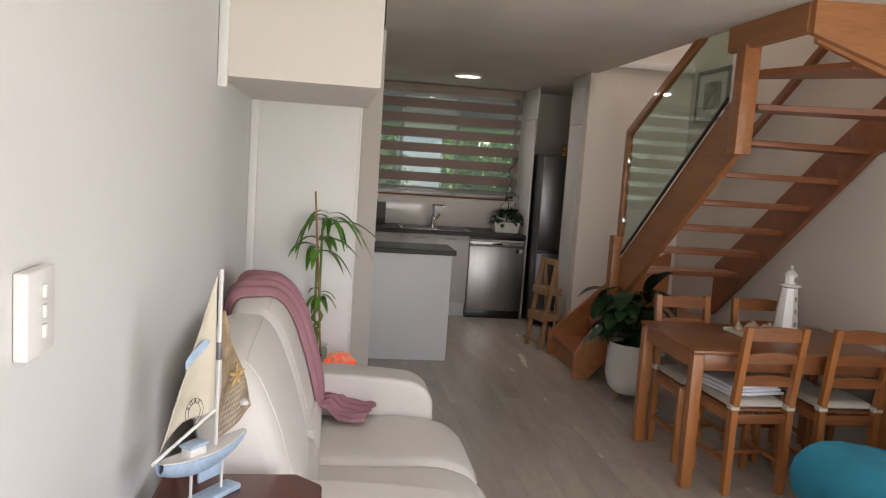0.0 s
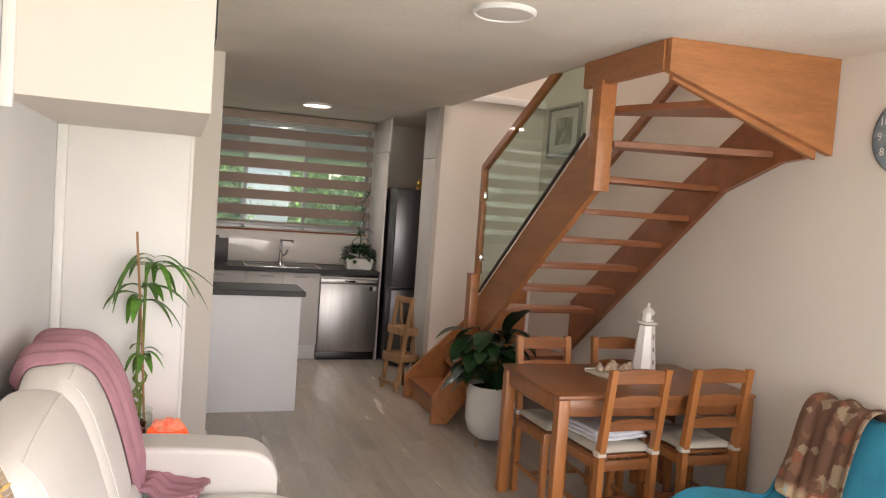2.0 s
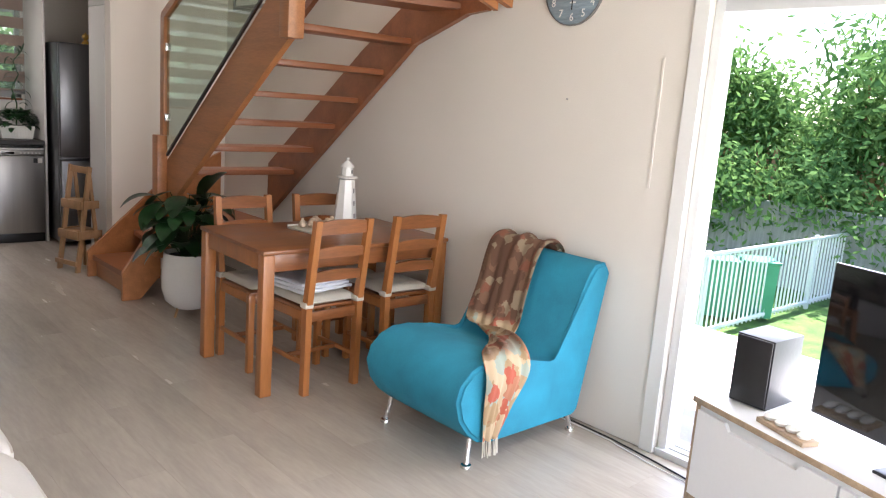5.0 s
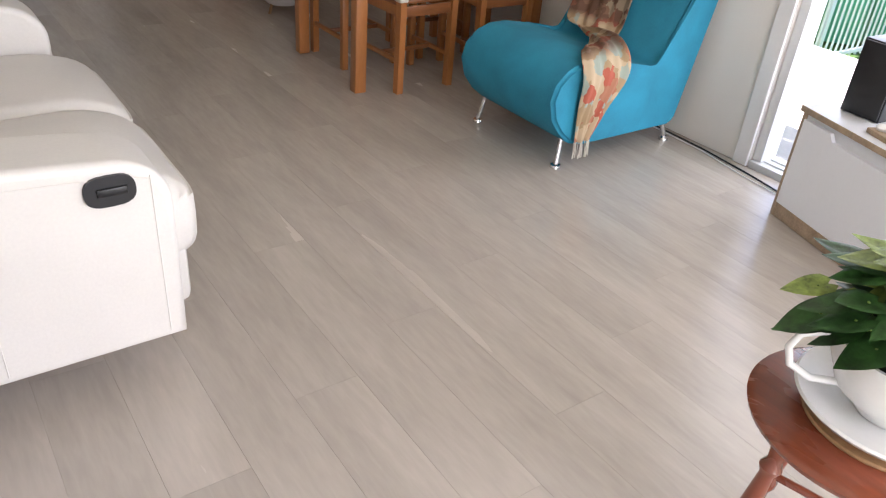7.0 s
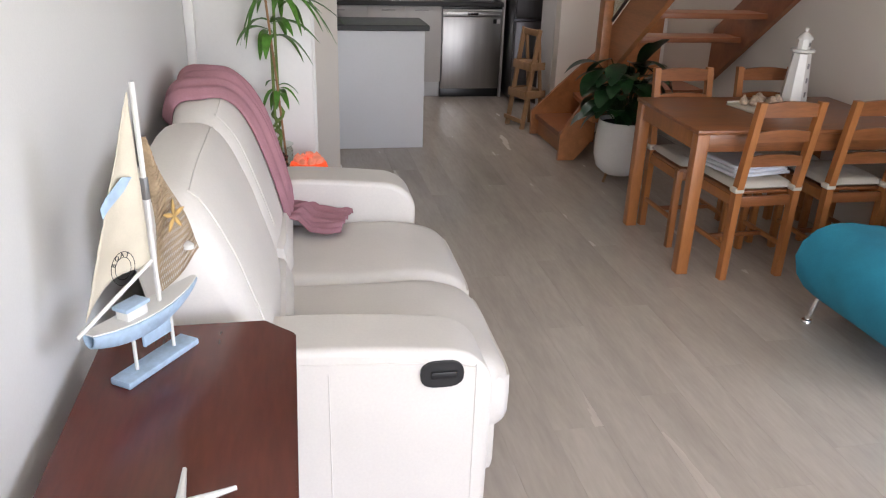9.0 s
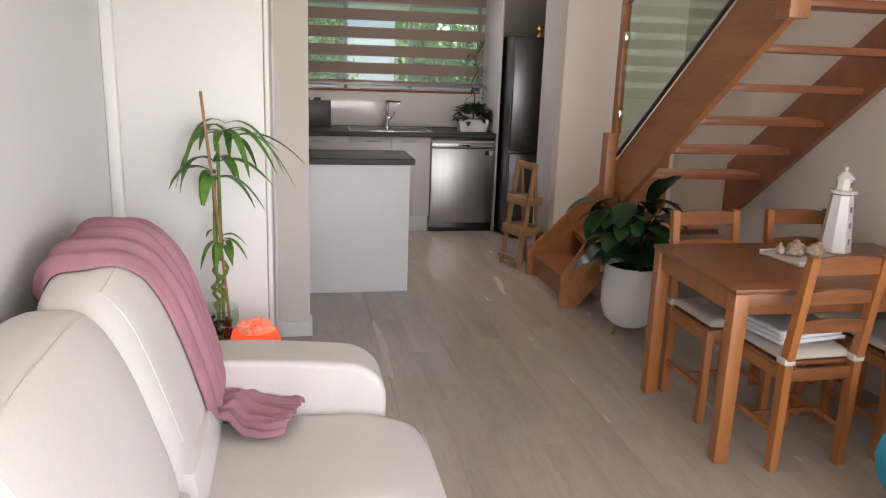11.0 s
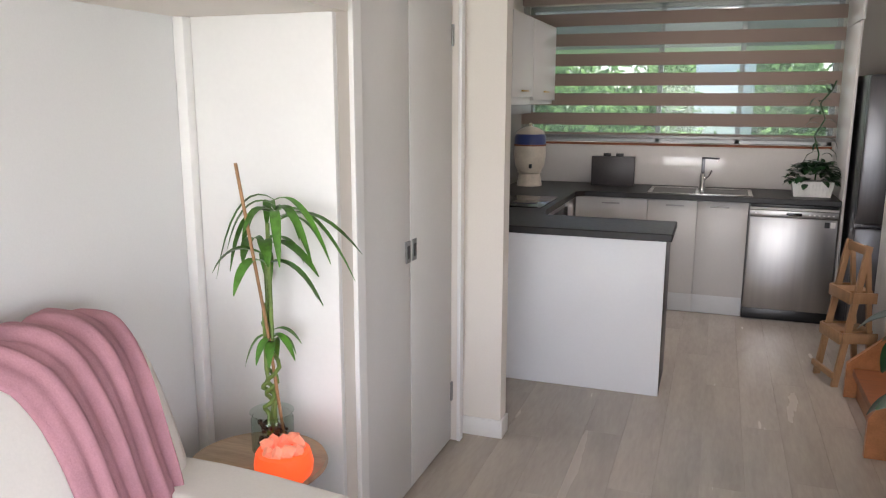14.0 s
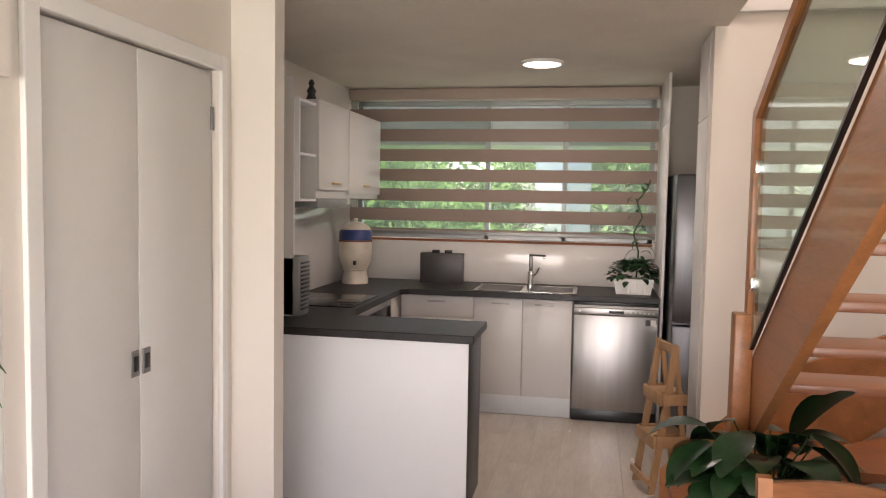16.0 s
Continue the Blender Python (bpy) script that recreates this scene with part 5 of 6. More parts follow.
tagged(part("fringe", bm, CUSHION, t), kind="stuff")


def corner_table():
    t = thing("corner_table", "low round pale wooden table at the end of the sofa", "side table", pose(0.03, 3.87, 0))
    bm = bmesh.new()
    add_lathe(bm, [(0, 0.49), (0.20, 0.49), (0.21, 0.50), (0.205, 0.513), (0, 0.513)], n=48)
    part("tabletop", bm, OAK, t, smooth=True)
    for a in (45, 135, 225, 315):
        bm = bmesh.new()
        c, s = math.cos(radians(a)), math.sin(radians(a))
        add_tube(bm, [(0.12 * c, 0.12 * s, 0.49), (0.16 * c, 0.16 * s, 0.0)], 0.014, 10)
        part("leg", bm, OAK, t, smooth=True)
    lamp = thing("salt_lamp", "glowing orange salt crystal bowl lamp", "lamp", pose(0.165, 3.80, 0.5135) @ Matrix.Diagonal((1.04, 1.04, 1.0, 1)))
    bm = bmesh.new()
    add_lathe(bm, [(0, 0), (0.06, 0.0), (0.078, 0.02), (0.082, 0.05), (0.074, 0.085), (0.062, 0.09), (0.05, 0.07), (0, 0.06)], n=22)
    for v in bm.verts:
        v.co += Vector((noise.noise(v.co * 40), noise.noise(v.co * 40 + Vector((5, 0, 0))), 0)) * 0.004
    part("bowl", bm, SALT, lamp, smooth=True)
    rnd = random.Random(8)
    for k in range(9):
        a = k * 0.7
        bm = bmesh.new()
        bmesh.ops.create_icosphere(bm, subdivisions=1, radius=0.022)
        for v in bm.verts:
            v.co *= rnd.uniform(0.75, 1.25)
        bmesh.ops.translate(bm, verts=bm.verts, vec=(0.045 * math.cos(a), 0.045 * math.sin(a), 0.092 + 0.006 * (k % 3)))
        part("crystal", bm, SALT2, lamp)
    jar = thing("jar_vase", "clear glass jar of dark pebbles holding the lucky bamboo", "vase", pose(0.035, 3.95, 0.5135))
    bm = bmesh.new()
    add_lathe(bm, [(0, 0), (0.060, 0), (0.065, 0.01), (0.065, 0.105), (0.058, 0.118), (0.068, 0.128)], n=32)
    part("glass", bm, GLASS, jar, smooth=True)
    rnd = random.Random(2)
    bm = bmesh.new()
    for k in range(70):
        a, r = rnd.uniform(0, 6.28), 0.043 * rnd.random() ** 0.5
        o = bmesh.ops.create_icosphere(bm, subdivisions=1, radius=rnd.uniform(0.006, 0.010))["verts"]
        bmesh.ops.translate(bm, verts=o, vec=(r * math.cos(a), r * math.sin(a), rnd.uniform(0.01, 0.085)))
    tagged(part("pebbles", bm, PEBBLE, jar, smooth=True), kind="stuff")
    pl = thing("lucky_bamboo", "tall lucky bamboo with arching leaves tied to a cane", "plant", pose(0.035, 3.95, 0.545))
    bm = bmesh.new()
    add_tube(bm, [(0.035, 0.01, 0.0), (0.012, -0.02, 0.35), (-0.028, -0.085, 0.86)], 0.005, 8)
    part("cane", bm, CANE, pl, smooth=True)
    for k in range(3):
        bm = bmesh.new()
        pts = []
        for i in range(40):
            f = i / 39
            tw = 0.022 * math.exp(-((f - 0.30) / 0.11) ** 2)
            pts.append((0.012 * math.cos(k * 2.1) + tw * math.cos(f * 38 + k), 0.012 * math.sin(k * 2.1) + tw * math.sin(f * 38 + k), 0.02 + f * (0.66 - 0.12 * k)))
        add_tube(bm, pts, 0.0065, 8)
        part("stem", bm, STEM, pl, smooth=True)
    rnd = random.Random(11)
    for (cz, n, ln, wd, ox) in ((0.70, 14, 0.30, 0.030, 0.10), (0.58, 9, 0.23, 0.042, 0.0), (0.34, 8, 0.12, 0.028, 0.04)):
        for k in range(n):
            a = k * 2.39996 + 0.3
            l = ln * rnd.uniform(0.75, 1.15)
            z0 = cz + rnd.uniform(-0.03, 0.05)
            base = Vector((ox * 0.4, 0, z0))
            mid = base + Vector((math.cos(a) * l * 0.40, math.sin(a) * min(l, 0.16) * 0.45, l * 0.22))
            tip = base + Vector((math.cos(a) * l * (0.88 if math.cos(a) > 0 else 0.62), math.sin(a) * min(l, 0.16) * 0.8, -l * rnd.uniform(0.15, 0.75)))
            bm = bmesh.new()
            rows = []
            m_ = 9
            for i in range(m_ + 1):
                f = i / m_
                p = base * (1 - f) ** 2 + mid * 2 * f * (1 - f) + tip * f * f
                d = ((mid - base) * (1 - f) + (tip - mid) * f).normalized()
                sd = d.cross(Vector((0, 0, 1))).normalized()
                w = wd * max(0.06, math.sin(math.pi * max(0.02, f * 0.98)) ** 0.8 if f > 0.25 else 0.25 + 1.9 * f) * 0.5
                up_ = sd.cross(d)
                rows.append([bm.verts.new(p - sd * w + up_ * w * 0.35), bm.verts.new(p), bm.verts.new(p + sd * w + up_ * w * 0.35)])
            for r0, r1 in zip(rows, rows[1:]):
                bm.faces.new((r0[0], r0[1], r1[1], r1[0])), bm.faces.new((r0[1], r0[2], r1[2], r1[1]))
            part("leaf", bm, LEAF, pl, smooth=True, angle=80)


corner_table()

# ---- dining things ----


def lighthouse():
    t = thing("lighthouse_ornament", "white wooden model lighthouse on the dining table", "ornament", pose(2.77, 4.27, 0.7315) @ Matrix.Diagonal((1.08, 1.08, 1.05, 1)))
    bm = bmesh.new()
    add_lathe(bm, [(0, 0), (0.068, 0), (0.066, 0.01), (0.044, 0.25), (0, 0.25)], n=8)
    part("tower", bm, CERAMIC, t)
    bm = bmesh.new()
    add_lathe(bm, [(0.03, 0.251), (0.056, 0.258), (0.058, 0.268), (0.05, 0.272), (0, 0.272)], n=16)
    part("gallery", bm, CERAMIC, t)
    bm = bmesh.new()
    add_lathe(bm, [(0, 0.272), (0.032, 0.272), (0.032, 0.318), (0, 0.318)], n=8)
    part("lantern", bm, CERAMIC, t)
    bm = bmesh.new()
    add_lathe(bm, [(0, 0.318), (0.04, 0.319), (0.036, 0.328), (0.014, 0.35), (0.005, 0.355), (0.009, 0.362), (0.009, 0.37), (0, 0.376)], n=16)
    part("dome", bm, CERAMIC, t, smooth=True)
    for a in (112.5, 292.5):
        for z, r in ((0.05, 0.0615), (0.12, 0.0555), (0.19, 0.0495)):
            boxpart("window", (0.004, 0.012, 0.026), (r * 0.94 * math.cos(radians(a)), r * 0.94 * math.sin(radians(a)), z), GREY, t, 0.001, (0, 0, a))
        boxpart("lantern_window", (0.004, 0.012, 0.022), (0.031 * math.cos(radians(a)), 0.031 * math.sin(radians(a)), 0.295), GREY, t, 0.001, (0, 0, a))


lighthouse()


def tray():
    t = thing("wooden_tray", "shallow cream board tray with shells on the dining table", "tray", pose(2.52, 4.13, 0.7315, 0, 0, 8))
    spanpart("board", -0.15, 0.15, -0.12, 0.12, 0, 0.012, CUSHION, t, 0.004)
    for y in (-0.12, 0.112):
        spanpart("edge_strip", -0.15, 0.15, y, y + 0.008, 0.0125, 0.022, CERAMIC, t, 0.002)
    rnd = random.Random(4)
    for i, (x, y, r) in enumerate(((-0.03, -0.005, 0.042), (0.05, -0.03, 0.046), (0.04, 0.06, 0.042), (-0.08, 0.03, 0.024), (0.115, 0.01, 0.036))):
        sh = thing("sea_shell", "rounded cream and pink sea shell", "shell", pose(2.50, 4.15, 0.744, 0, 0, 8) @ pose(x, y, 0, 0, 0, 60 * i), "sea shells on the tray")
        bm = bmesh.new()
        add_lathe(bm, [(0, 0), (r * 0.8, 0.004), (r, 0.018), (r * 0.7, 0.036), (r * 0.45, 0.040), (r * 0.3, 0.05), (0, 0.055)], n=18, sy=0.8)
        for v in bm.verts:
            v.co += noise.noise(v.co * 60) * Vector((0.004, 0.004, 0.002))
        part("shell_body", bm, SHELL, sh, smooth=True)


tray()


def folded_cloth():
    t = thing("folded_cloth", "folded white cloth lying on the chair seat pad", "cloth", pose(2.30, 3.88, 0.4905, 0, 0, 8))
    for i in range(3):
        bm = bmesh.new()
        z0 = 0.003 + i * 0.017
        add_grid(bm, 14, 12, lambda u, v: Vector(((u - 0.5) * (0.33 - 0.02 * i), (v - 0.5) * 0.27 + 0.01 * i, z0 + 0.007 + 0.004 * noise.noise(Vector((u * 4, v * 4, i * 3.0))))))
        part("fold", bm, PAPERW, t, smooth=True, thick=0.013, angle=80)


folded_cloth()


def big_plant():
    t = thing("floor_planter", "rounded white planter on small legs by the stair foot", "plant pot", pose(2.24, 5.22, 0))
    bm = bmesh.new()
    add_lathe(bm, [(0, 0.055), (0.10, 0.055), (0.15, 0.10), (0.172, 0.18), (0.172, 0.30), (0.16, 0.415), (0.15, 0.415), (0.155, 0.36), (0, 0.35)], n=44)
    part("pot", bm, CERAMIC, t, smooth=True)
    for a in (200, 320, 80):
        bm = bmesh.new()
        add_tube(bm, [(0.09 * math.cos(radians(a)), 0.09 * math.sin(radians(a)), 0.08), (0.12 * math.cos(radians(a)), 0.12 * math.sin(radians(a)), 0.0)], 0.009, 8)
        part("leg", bm, CANE, t, smooth=True)
    bm = bmesh.new()
    add_lathe(bm, [(0, 0.385), (0.153, 0.385)], n=24)
    part("soil", bm, SOIL, t)
    pl = thing("peace_lily", "dark green broad-leaved plant with drooping leaves in the planter", "plant", pose(2.24, 5.22, 0.385))
    rnd = random.Random(21)
    for k in range(64):
        a = k * 2.39996
        r = rnd.uniform(0.05, 0.25)
        h = rnd.uniform(0.08, 0.34) if k % 5 else rnd.uniform(0.30, 0.42)
        if k in (3, 8):
            a, r, h = 0.5, 0.17, 0.36
        x, y = math.cos(a) * r - 0.05, math.sin(a) * r * 0.7
        bm = bmesh.new()
        add_tube(bm, [(0.05 * math.cos(a), 0.05 * math.sin(a), 0), (x * 0.4, y * 0.4, h * 0.7), (x * 0.8, y * 0.8, h)], 0.003, 5)
        part("stalk", bm, LEAF_D, pl, smooth=True)
        bm = bmesh.new()
        L = rnd.uniform(0.15, 0.23)
        d = Vector((math.cos(a), math.sin(a), rnd.uniform(-1.1, 0.1))).normalized()
        if k in (3, 8):
            d, L = Vector((0.75, 0.1, 0.65)).normalized(), 0.27
        p = Vector((x * 0.8, y * 0.8, h))
        add_leaf(bm, p, p + d * L, L * 0.62, 0.25, 9, fold=0.2)
        part("leaf", bm, LEAF_D, pl, smooth=True, angle=80)


big_plant()


def step_ladder():
    t = thing("folding_steps", "small open beech step ladder with two treads by the fridge", "step ladder", pose(2.05, 6.76, 0, 0, 0, -72))
    w = 0.11
    for s in (-1, 1):
        bm = bmesh.new()
        add_prism(bm, [(-0.135, 0), (-0.10, 0), (0.012, 0.80), (-0.02, 0.81)], "x", s * w - 0.010, s * w + 0.010)
        part("front_rail", bm, LADDER, t)
        bm = bmesh.new()
        add_prism(bm, [(0.075, 0), (0.105, 0), (0.018, 0.76), (-0.005, 0.76)], "x", s * (w - 0.024) - 0.009, s * (w - 0.024) + 0.009)
        part("rear_rail", bm, LADDER, t)
    for z, a, b in ((0.30, -0.105, 0.085), (0.53, -0.072, 0.06)):
        spanpart("step", -w + 0.034, w - 0.034, a, b, z, z + 0.016, LADDER, t, 0.003)
        spanpart("step_front", -w - 0.012, w + 0.012, a - 0.016, a - 0.001, z - 0.05, z + 0.016, LADDER, t, 0.003)
        for s in (-1, 1):
            spanpart("step_bracket", s * (w + 0.0155) - 0.005, s * (w + 0.0155) + 0.005, a, b, z - 0.045, z + 0.016, LADDER, t, 0.002)
    boxpart("top_bar", (2 * w - 0.022, 0.02, 0.05), (0, -0.005, 0.775), LADDER, t, 0.003)
    boxpart("foot_bar", (2 * w + 0.03, 0.02, 0.035), (0, 0.105, 0.06), LADDER, t, 0.003)
    boxpart("foot_bar", (2 * w + 0.03, 0.018, 0.035), (0, -0.137, 0.07), LADDER, t, 0.003)


step_ladder()


def cable():
    t = thing("power_cable", "black power cable lying along the wall skirting", "cable", pose(0, 0, 0))
    for k, (off, r, m_) in enumerate(((0.0, 0.004, BLACK), (0.02, 0.003, CERAMIC))):
        bm = bmesh.new()
        add_tube(bm, [(3.05 - off, 3.30, 0.005), (3.03 - off, 3.05, 0.005), (3.06 - off, 2.75, 0.005), (3.05 - off, 2.45, 0.005), (3.02 - off * 2, 2.2, 0.005), (2.98 - off, 1.97, 0.005)], r, 8)
        part("cord", bm, m_, t, smooth=True)


cable()

# ---- kitchen things ----


def upper_cabinets():
    for y0, y1 in ((6.79, 7.355), (7.36, 8.11)):
        t = thing("wall_cabinet", "cream laminate wall cabinet with bar handle", "cabinet", pose(KL + 0.001, y0, 1.55), "kitchen wall cabinets")
        spanpart("body", 0, 0.34, 0, y1 - y0, 0, 0.58, CAB, t, 0.001)
        d = spanpart("door", 0.341, 0.36, 0.002, y1 - y0 - 0.002, 0.03 if y0 > 7 else 0.05, 0.58, CAB, t, 0.002)
        boxpart("handle", (0.012, 0.16, 0.01), (0.375, (y1 - y0) * 0.5, 0.09), BRASS, d, 0.003)
    t = thing("range_hood", "grey slide-out range hood under the wall cabinet", "range hood", pose(KL + 0.001, 6.80, 1.49))
    spanpart("body", 0, 0.35, 0, 0.55, 0, 0.058, GREY, t, 0.002)
    t = thing("open_shelf", "white open shelf unit with crockery", "shelf", pose(KL + 0.001, 6.53, 1.53))
    spanpart("side_panel", 0, 0.34, 0.0, 0.016, 0, 0.58, CABW, t, 0.001)
    spanpart("back_panel", 0, 0.01, 0.016, 0.275, 0, 0.58, CABW, t, 0.001)
    for z in (0, 0.26, 0.56):
        spanpart("shelf_board", 0.01, 0.34, 0.017, 0.275, z, z + 0.016, CABW, t, 0.001)
    for k, (z, m_) in enumerate(((0.277, CERAMIC), (0.017, BLACK), (0.10, CERAMIC))):
        b = thing("bowl", "small stacked bowl on the open shelf", "bowl", pose(KL + 0.2, 6.67, 1.53 + z), "bowls on the shelf")
        bm = bmesh.new()
        add_lathe(bm, [(0, 0), (0.03, 0), (0.07, 0.05), (0.066, 0.05), (0.03, 0.01), (0, 0.01)], n=24)
        part("bowl_body", bm, m_, b, smooth=True)
    t = thing("tall_side_panel", "cream panel between pillar and open shelf", "cabinet panel", pose(KL + 0.001, 6.40, 0.902))
    spanpart("board", 0, 0.36, 0, 0.018, 0, 1.30, CAB, t, 0.001)
    t = thing("dark_figurine", "small dark figurine on top of the wall cabinet", "ornament", pose(KL + 0.25, 6.95, 2.131))
    bm = bmesh.new()
    add_lathe(bm, [(0, 0), (0.03, 0), (0.032, 0.02), (0.022, 0.05), (0.03, 0.07), (0.02, 0.085), (0.012, 0.10), (0.02, 0.115), (0.01, 0.135), (0, 0.14)], n=16)
    part("figure", bm, BLACK, t, smooth=True)


upper_cabinets()


def urn():
    t = thing("water_filter_urn", "cream ceramic water filter urn with blue striped top", "water filter", pose(-0.155, 8.10, 0.901) @ Matrix.Diagonal((1, 1, 1.1, 1)))
    for nm, prof, m_ in (("stand", [(0, 0), (0.10, 0), (0.10, 0.02), (0.085, 0.09), (0.10, 0.10), (0, 0.10)], CERAMIC2), ("lower_bowl", [(0, 0.101), (0.09, 0.101), (0.118, 0.15), (0.128, 0.22), (0.125, 0.29), (0, 0.29)], CERAMIC2),
                         ("red_band", [(0.0, 0.291), (0.128, 0.291), (0.128, 0.302), (0, 0.302)], TERRA), ("upper_bowl", [(0, 0.303), (0.127, 0.303), (0.124, 0.36), (0.11, 0.375), (0, 0.375)], NAVY), ("lid", [(0.118, 0.376), (0.10, 0.40), (0.05, 0.425), (0.012, 0.43), (0.014, 0.45), (0, 0.455)], CERAMIC2)):
        bm = bmesh.new()
        add_lathe(bm, prof, n=36)
        part(nm, bm, m_, t, smooth=True)
    boxpart("tap", (0.02, 0.035, 0.03), (0.035, -0.125, 0.15), BLACK, t, 0.004)


urn()


def counter_things():
    t = thing("knife_block", "dark steel board and knife stand", "knife block", pose(0.48, 8.33, 0.901))
    spanpart("case", -0.17, 0.17, -0.03, 0.04, 0, 0.235, BOARD, t, 0.004)
    for x in (-0.05, 0.05):
        boxpart("grip", (0.06, 0.02, 0.025), (x, 0, 0.2475), BLACK, t, 0.004)
    t = thing("heater_grill", "dark ribbed countertop appliance", "appliance", pose(-0.02, 6.40, 0.901))
    spanpart("case", -0.16, 0.09, 0, 0.14, 0, 0.33, GREY, t, 0.01)
    for i in range(12):
        boxpart("rib", (0.006, 0.12, 0.010), (0.0935, 0.07, 0.04 + i * 0.023), BLACK, t, 0.001)
    t = thing("cooktop", "black glass cooktop set in the worktop", "cooktop", pose(-0.03, 7.10, 0.9005))
    spanpart("glass", -0.24, 0.26, -0.29, 0.29, 0, 0.006, SCREEN, t, 0.002)
    t = thing("kitchen_sink", "stainless double-bowl sink set in the worktop", "sink", pose(1.16, 8.15, 0.9005))
    spanpart("rim", -0.37, 0.37, -0.22, 0.22, 0, 0.004, CHROME, t, 0.001)
    # Flat sheets: the shade inside the sunk bowls is put into the colour.
    for x0, x1 in ((-0.34, -0.03), (0.03, 0.34)):
        bm = bmesh.new()
        a = [bm.verts.new((x, y, 0.0045)) for x, y in ((x0, -0.19), (x1, -0.19), (x1, 0.15), (x0, 0.15))]
        f = bm.faces.new(a)
        r = bmesh.ops.inset_region(bm, faces=[f], thickness=0.03)
        bmesh.ops.translate(bm, verts=f.verts, vec=(0, 0, 0.0008))
        part("bowl", bm, BOARD, t, "flat dark sheet for the shaded depth of a steel bowl")
    t = thing("kitchen_tap", "tall chrome mixer tap at the sink", "tap", pose(1.17, 8.36, 0.904))
    bm = bmesh.new()
    add_lathe(bm, [(0, 0), (0.027, 0), (0.027, 0.012), (0.023, 0.02), (0.023, 0.10), (0.018, 0.115), (0, 0.12)], n=24)
    part("body", bm, CHROME, t, smooth=True)
    spanpart("spout", -0.013, 0.013, -0.013, 0.013, 0.118, 0.242, STEEL_D, t, 0.003)
    boxpart("spout_arm", (0.13, 0.024, 0.014), (0.055, -0.03, 0.236), STEEL_D, t, 0.003, (0, 0, -25))
    boxpart("nozzle", (0.018, 0.018, 0.016), (0.105, -0.053, 0.223), CHROME, t, 0.003)
    bm = bmesh.new()
    add_tube(bm, [(0.012, -0.01, 0.07), (0.045, -0.03, 0.10), (0.065, -0.035, 0.145)], 0.008, 8)
    part("lever", bm, CHROME, t, smooth=True)
    t = thing("herb_planter", "white ribbed planter box of green herbs on the worktop", "plant pot", pose(1.925, 8.12, 0.901))
    bm = bmesh.new()
    add_prism(bm, [(-0.12, 0), (0.12, 0), (0.14, 0.11), (-0.14, 0.11)], "y", -0.07, 0.07)
    part("box", bm, CERAMIC, t)
    for i in range(11):
        boxpart("rib", (0.006, 0.004, 0.095), (-0.11 + 0.022 * i, -0.072, 0.052), CERAMIC, t, 0.001)
    pl = thing("herb_plant", "dense dark green herb plant in the planter", "plant", pose(1.925, 8.12, 1.0))
    rnd = random.Random(6)
    for k in range(170):
        a, e, r = rnd.uniform(0, 6.28), rnd.uniform(-0.3, 1.5), rnd.uniform(0.09, 0.18)
        p = Vector((1.15 * r * math.cos(a) * math.cos(e), 0.6 * r * math.sin(a) * math.cos(e), 0.03 + 0.9 * r * math.sin(e)))
        bm = bmesh.new()
        d = Vector((math.cos(a), math.sin(a), rnd.uniform(-0.6, 0.5))).normalized()
        add_leaf(bm, p * 0.8, p * 0.8 + d * 0.075, 0.045, 0.2, 4)
        part("leaf", bm, LEAF_D, pl, smooth=True, angle=80)
    pl = thing("curly_bamboo", "thin curling bamboo with dark drooping leaves", "plant", pose(1.95, 8.20, 1.0))
    bm = bmesh.new()
    add_tube(bm, [(0, 0, 0), (0.01, 0, 0.2), (-0.03, 0, 0.33), (0.03, 0, 0.45), (-0.01, 0, 0.56), (0.06, 0, 0.66), (0.08, 0, 0.72)], 0.006, 8)
    part("stem", bm, LEAF_D, pl, smooth=True)
    for k in range(26):
        z = 0.12 + 0.024 * k
        a = k * 2.4
        bm = bmesh.new()
        b = Vector((0.01 + 0.02 * math.sin(z * 9), 0, z))
        add_leaf(bm, b, b + Vector((0.12 * math.cos(a), 0.04 * math.sin(a), rnd.uniform(-0.10, 0.04))), 0.03, 0.5, 7)
        part("leaf", bm, LEAF_D, pl, smooth=True, angle=80)
    t = thing("brass_ornament", "small brass ornament standing on the fridge", "ornament", pose(2.42, 7.80, 1.746))
    bm = bmesh.new()
    add_lathe(bm, [(0, 0), (0.035, 0), (0.03, 0.02), (0.012, 0.04), (0.03, 0.06), (0.025, 0.085), (0.008, 0.095), (0, 0.11)], n=18)
    part("figure", bm, BRASS, t, smooth=True)


counter_things()

# ---- outdoors ----
bm = bmesh.new()
span(bm, -60, 90, -60, 90, -1.2, -0.95)
tagged(part("ground", bm, GRASS), kind="structure")
shell("paving_patio", 3.24, 5.5, -2, 4.6, -1.0, -0.06, PAVE)
shell("verandah_roof", 3.245, 5.02, -1.5, 5.2, 2.43, 2.5, WHITE)
shell("verandah_beam", 5.02, 5.12, -1.5, 5.2, 2.26, 2.42, WHITE)


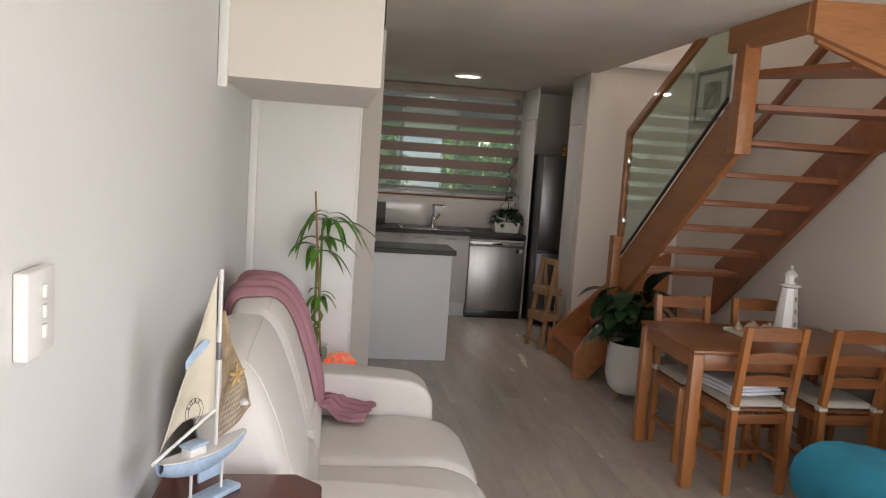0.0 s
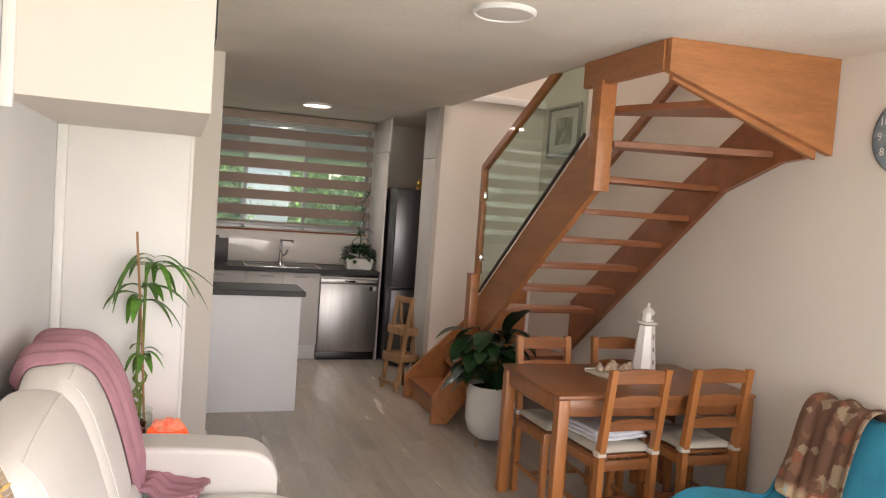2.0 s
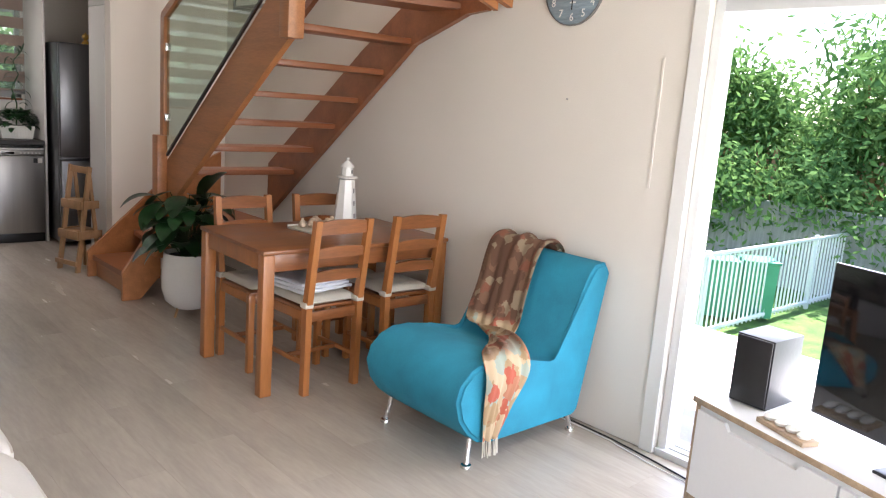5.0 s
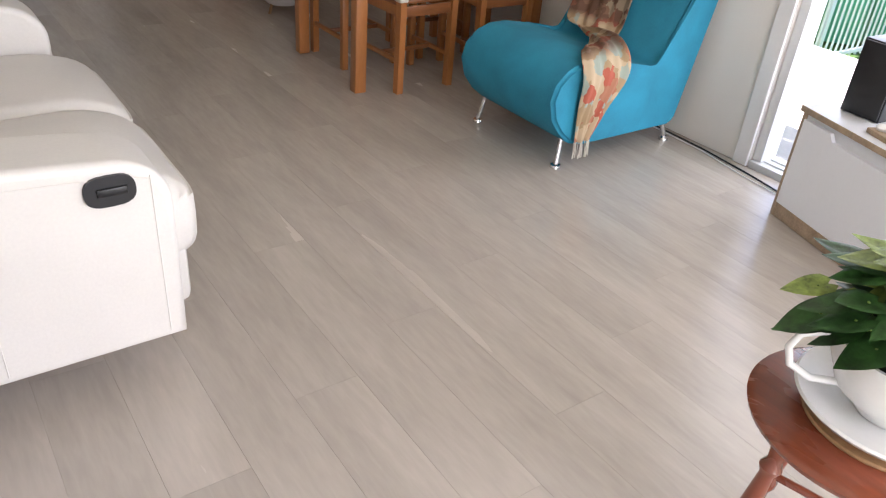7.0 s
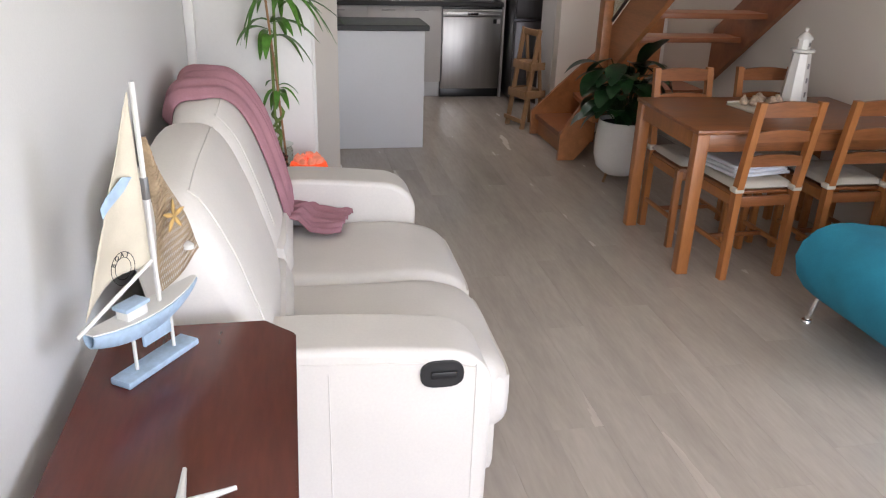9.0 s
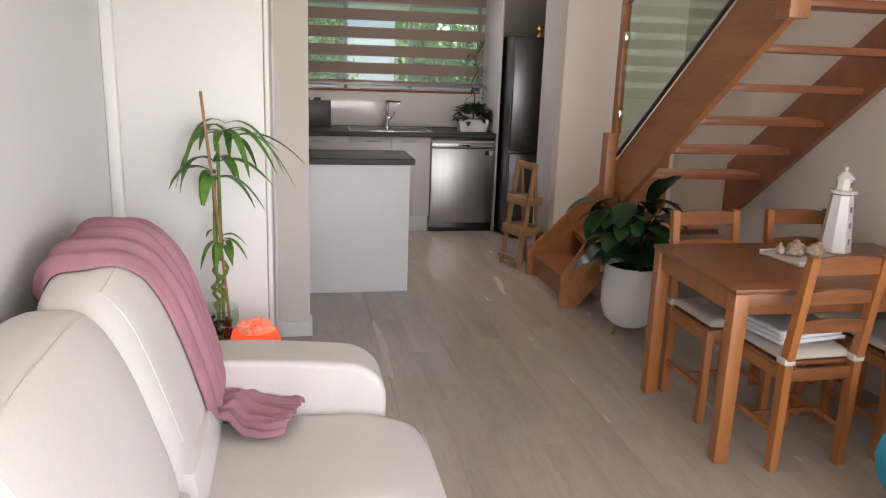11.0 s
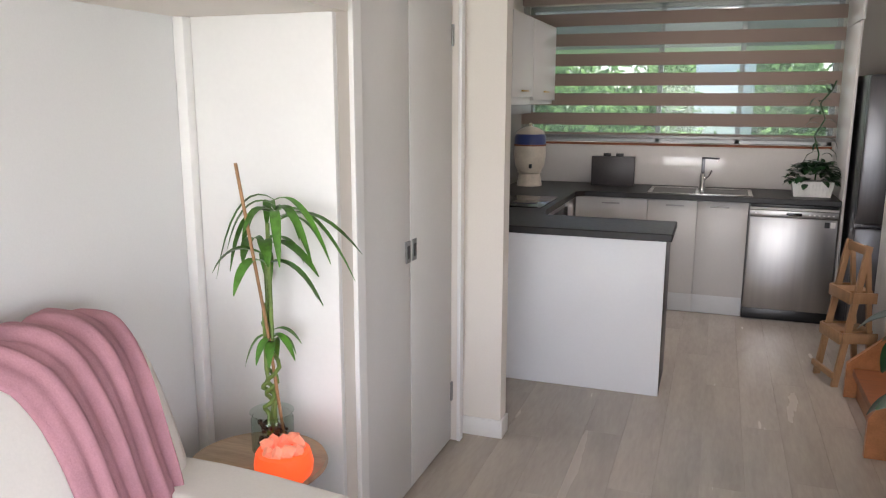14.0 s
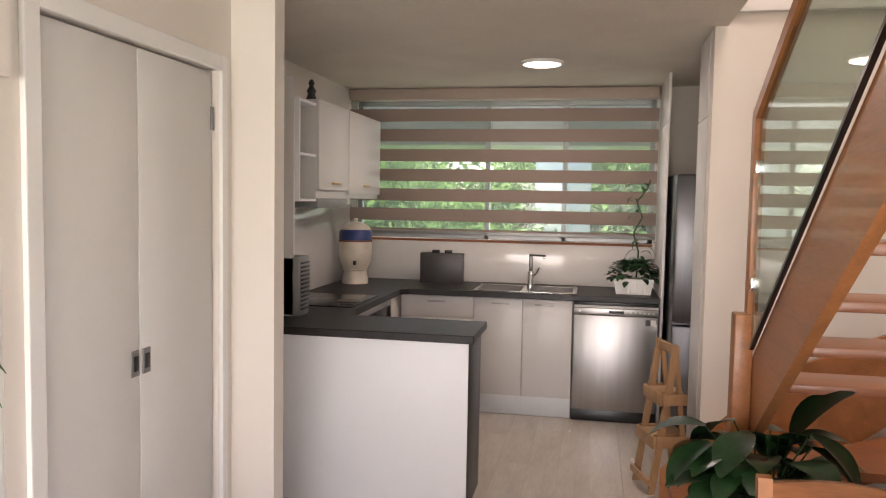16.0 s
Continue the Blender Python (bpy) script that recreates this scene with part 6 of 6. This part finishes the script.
def fence():
    t = thing("white_fence", "white metal railing fence at the patio edge", "fence", pose(5.6, 4.72, -0.89, 0, 0, -90))
    for z in (0.91, 0.02):
        spanpart("rail", -0.02, 0.02, -0.5, 8.2, z, z + 0.04, ALU, t, 0.003)
    first = None
    for i in range(79):
        bm = bmesh.new() if first is None else None
        if first is None:
            add_box(bm, (0.018, 0.018, 0.94), (0, 0, 0.46))
            first = part("baluster", bm, ALU, t)
            first.location.y = -0.4
        else:
            b = new("baluster", first.data)
            b.parent = t
            b.location = (0, -0.4 + 0.11 * i, 0)
    for y in (-0.5, 2.4, 5.3, 8.2):
        spanpart("post", -0.025, 0.025, y - 0.025, y + 0.025, -0.06, 0.98, ALU, t, 0.003)


fence()


def bin_(m):
    t = thing("wheelie_bin", "green plastic wheelie bin on the lawn beyond the fence", "bin", m, "green bins outside")
    bm = bmesh.new()
    add_prism(bm, [(-0.20, 0.05), (0.20, 0.05), (0.27, 0.95), (-0.27, 0.95)], "y", -0.26, 0.26)
    part("body", bm, BINGREEN, t)
    spanpart("lid", -0.30, 0.30, -0.29, 0.29, 0.952, 1.0, BINGREEN, t, 0.02)
    for y in (-0.22, 0.22):
        bm = bmesh.new()
        add_tube(bm, [(0.2, y - 0.02, 0.1), (0.2, y + 0.02, 0.1)], 0.1, 16)
        part("wheel", bm, BLACK, t)
    return t


SMALL = Matrix.Diagonal((0.78, 0.78, 0.78, 1))
b0 = bin_(pose(8.75, 5.5, -0.95, 0, 0, 40) @ SMALL)
for x, y in ((9.2, 5.2), (9.65, 4.9), (8.3, 5.85)):
    copy_thing(b0, pose(x, y, -0.95, 0, 0, 40))
shell("boundary_fence", 12.0, 12.1, -6, 16, -0.95, 0.35, PEBBLE2)


def tree(m, size, seed, leaves, label):
    t = thing("garden_tree", label, "tree", m, "garden trees")
    rnd = random.Random(seed)
    bm = bmesh.new()
    tips = []
    add_tube(bm, [(0, 0, 0), (0.05, 0.03, size * 0.35), (0, 0, size * 0.7)], 0.05 * size, 8, [1, 0.7, 0.3])
    for k in range(9):
        a = k * 2.4
        p = Vector((math.cos(a), math.sin(a), 0)) * size * rnd.uniform(0.2, 0.42) + Vector((0, 0, size * rnd.uniform(0.35, 0.95)))
        add_tube(bm, [(0, 0, size * 0.25 + 0.03 * k), p * 0.6, p], 0.02 * size, 6, [1, 0.6, 0.2])
        tips.append(p)
    part("trunk", bm, CANE, t, smooth=True)
    vs, fs = [], []
    for i in range(leaves):
        c = rnd.choice(tips)
        p = c + Vector((rnd.gauss(0, 1), rnd.gauss(0, 1), rnd.gauss(0, 1))) * size * 0.11
        d = Vector((rnd.gauss(0, 1), rnd.gauss(0, 1), rnd.gauss(0, 1))).normalized()
        e = d.orthogonal().normalized()
        l, w = rnd.uniform(0.05, 0.09), rnd.uniform(0.02, 0.04)
        n = len(vs)
        vs += [p - d * l, p + e * w, p + d * l, p - e * w]
        fs.append((n, n + 1, n + 2, n + 3))
    me = bpy.data.meshes.new("crown")
    me.from_pydata(vs, [], fs)
    me.materials.append(LEAF_T)
    ob = new("crown", me)
    ob.parent = t
    tagged(ob, kind="stuff")
    return t


t1 = tree(pose(12.9, 4.5, -0.95), 3.0, 1, 8000, "leafy green garden tree behind the fence")
for x, y, s, r in ((13.0, 6.4, 1.0, 40), (13.6, 2.6, 1.2, 100), (13.4, 8.2, 1.15, 200), (13.0, 0.8, 0.95, 250), (14.2, 5.4, 1.4, 310), (13.0, 10.0, 1.1, 80), (-2.4, 12.0, 1.0, 10), (1.4, 11.9, 0.8, 170), (0.2, 12.0, 0.9, 20), (2.6, 12.4, 1.0, 140), (-1.4, 13, 1.1, 60), (1.5, 14.5, 1.2, 220), (4.2, 13.5, 1.1, 300)):
    copy_thing(t1, pose(x, y, -0.95, 0, 0, r) @ Matrix.Diagonal((s, s, s, 1)))
shell("neighbour_wall", 0.98, 1.60, 11.2, 11.5, -0.95, 2.3, WHITE)
shell("neighbour_eave", -2.5, 5, 8.70, 9.9, 2.0, 2.6, WHITE)

# brick edge beside the sliding door
TB = bmesh.new()
add_box(TB, (0.085, 0.11, 0.07), (0, 0, 0), 0.003, seg=1)
brick0 = part("brick", TB, TERRA, wall_right)
brick0.location = (3.285, 2.345, -0.02)
for i in range(1, 26):
    b = new("brick", brick0.data)
    b.parent = wall_right
    b.location = (3.285 + (0.004 if i % 2 else 0), 2.345 + 0.006 * (i % 3), -0.02 + 0.082 * i)
shell("mortar_bed", 3.245, 3.322, 2.30, 2.7, -0.1, 2.4, CONC)

# floor planks, last
PW, PL = 0.18, 1.22
bm = bmesh.new()
add_box(bm, (PW - 0.0006, PL - 0.0006, 0.006), (0, 0, -0.003))
for e in bm.edges:
    e.smooth = True
plank0 = None
rows = int((XR - XL) / PW) + 1
for r in range(rows):
    x0 = XL + r * PW
    y = YB - ((r * 0.437) % 1.0) * PL
    while y < Y_WIN:
        a, b = max(y, YB), min(y + PL, Y_WIN)
        x1 = min(x0 + PW, XR)
        if b - a > 0.05 and x1 - x0 > 0.02:
            if plank0 is None:
                plank0 = part("plank", bm, PLANK, floor)
                me = plank0.data
                ob = plank0
            else:
                ob = new("plank", me)
                ob.parent = floor
            ob.location = ((x0 + x1) / 2, (a + b) / 2, 0)
            ob.scale = ((x1 - x0) / PW, (b - a) / PL, 1)
        y += PL
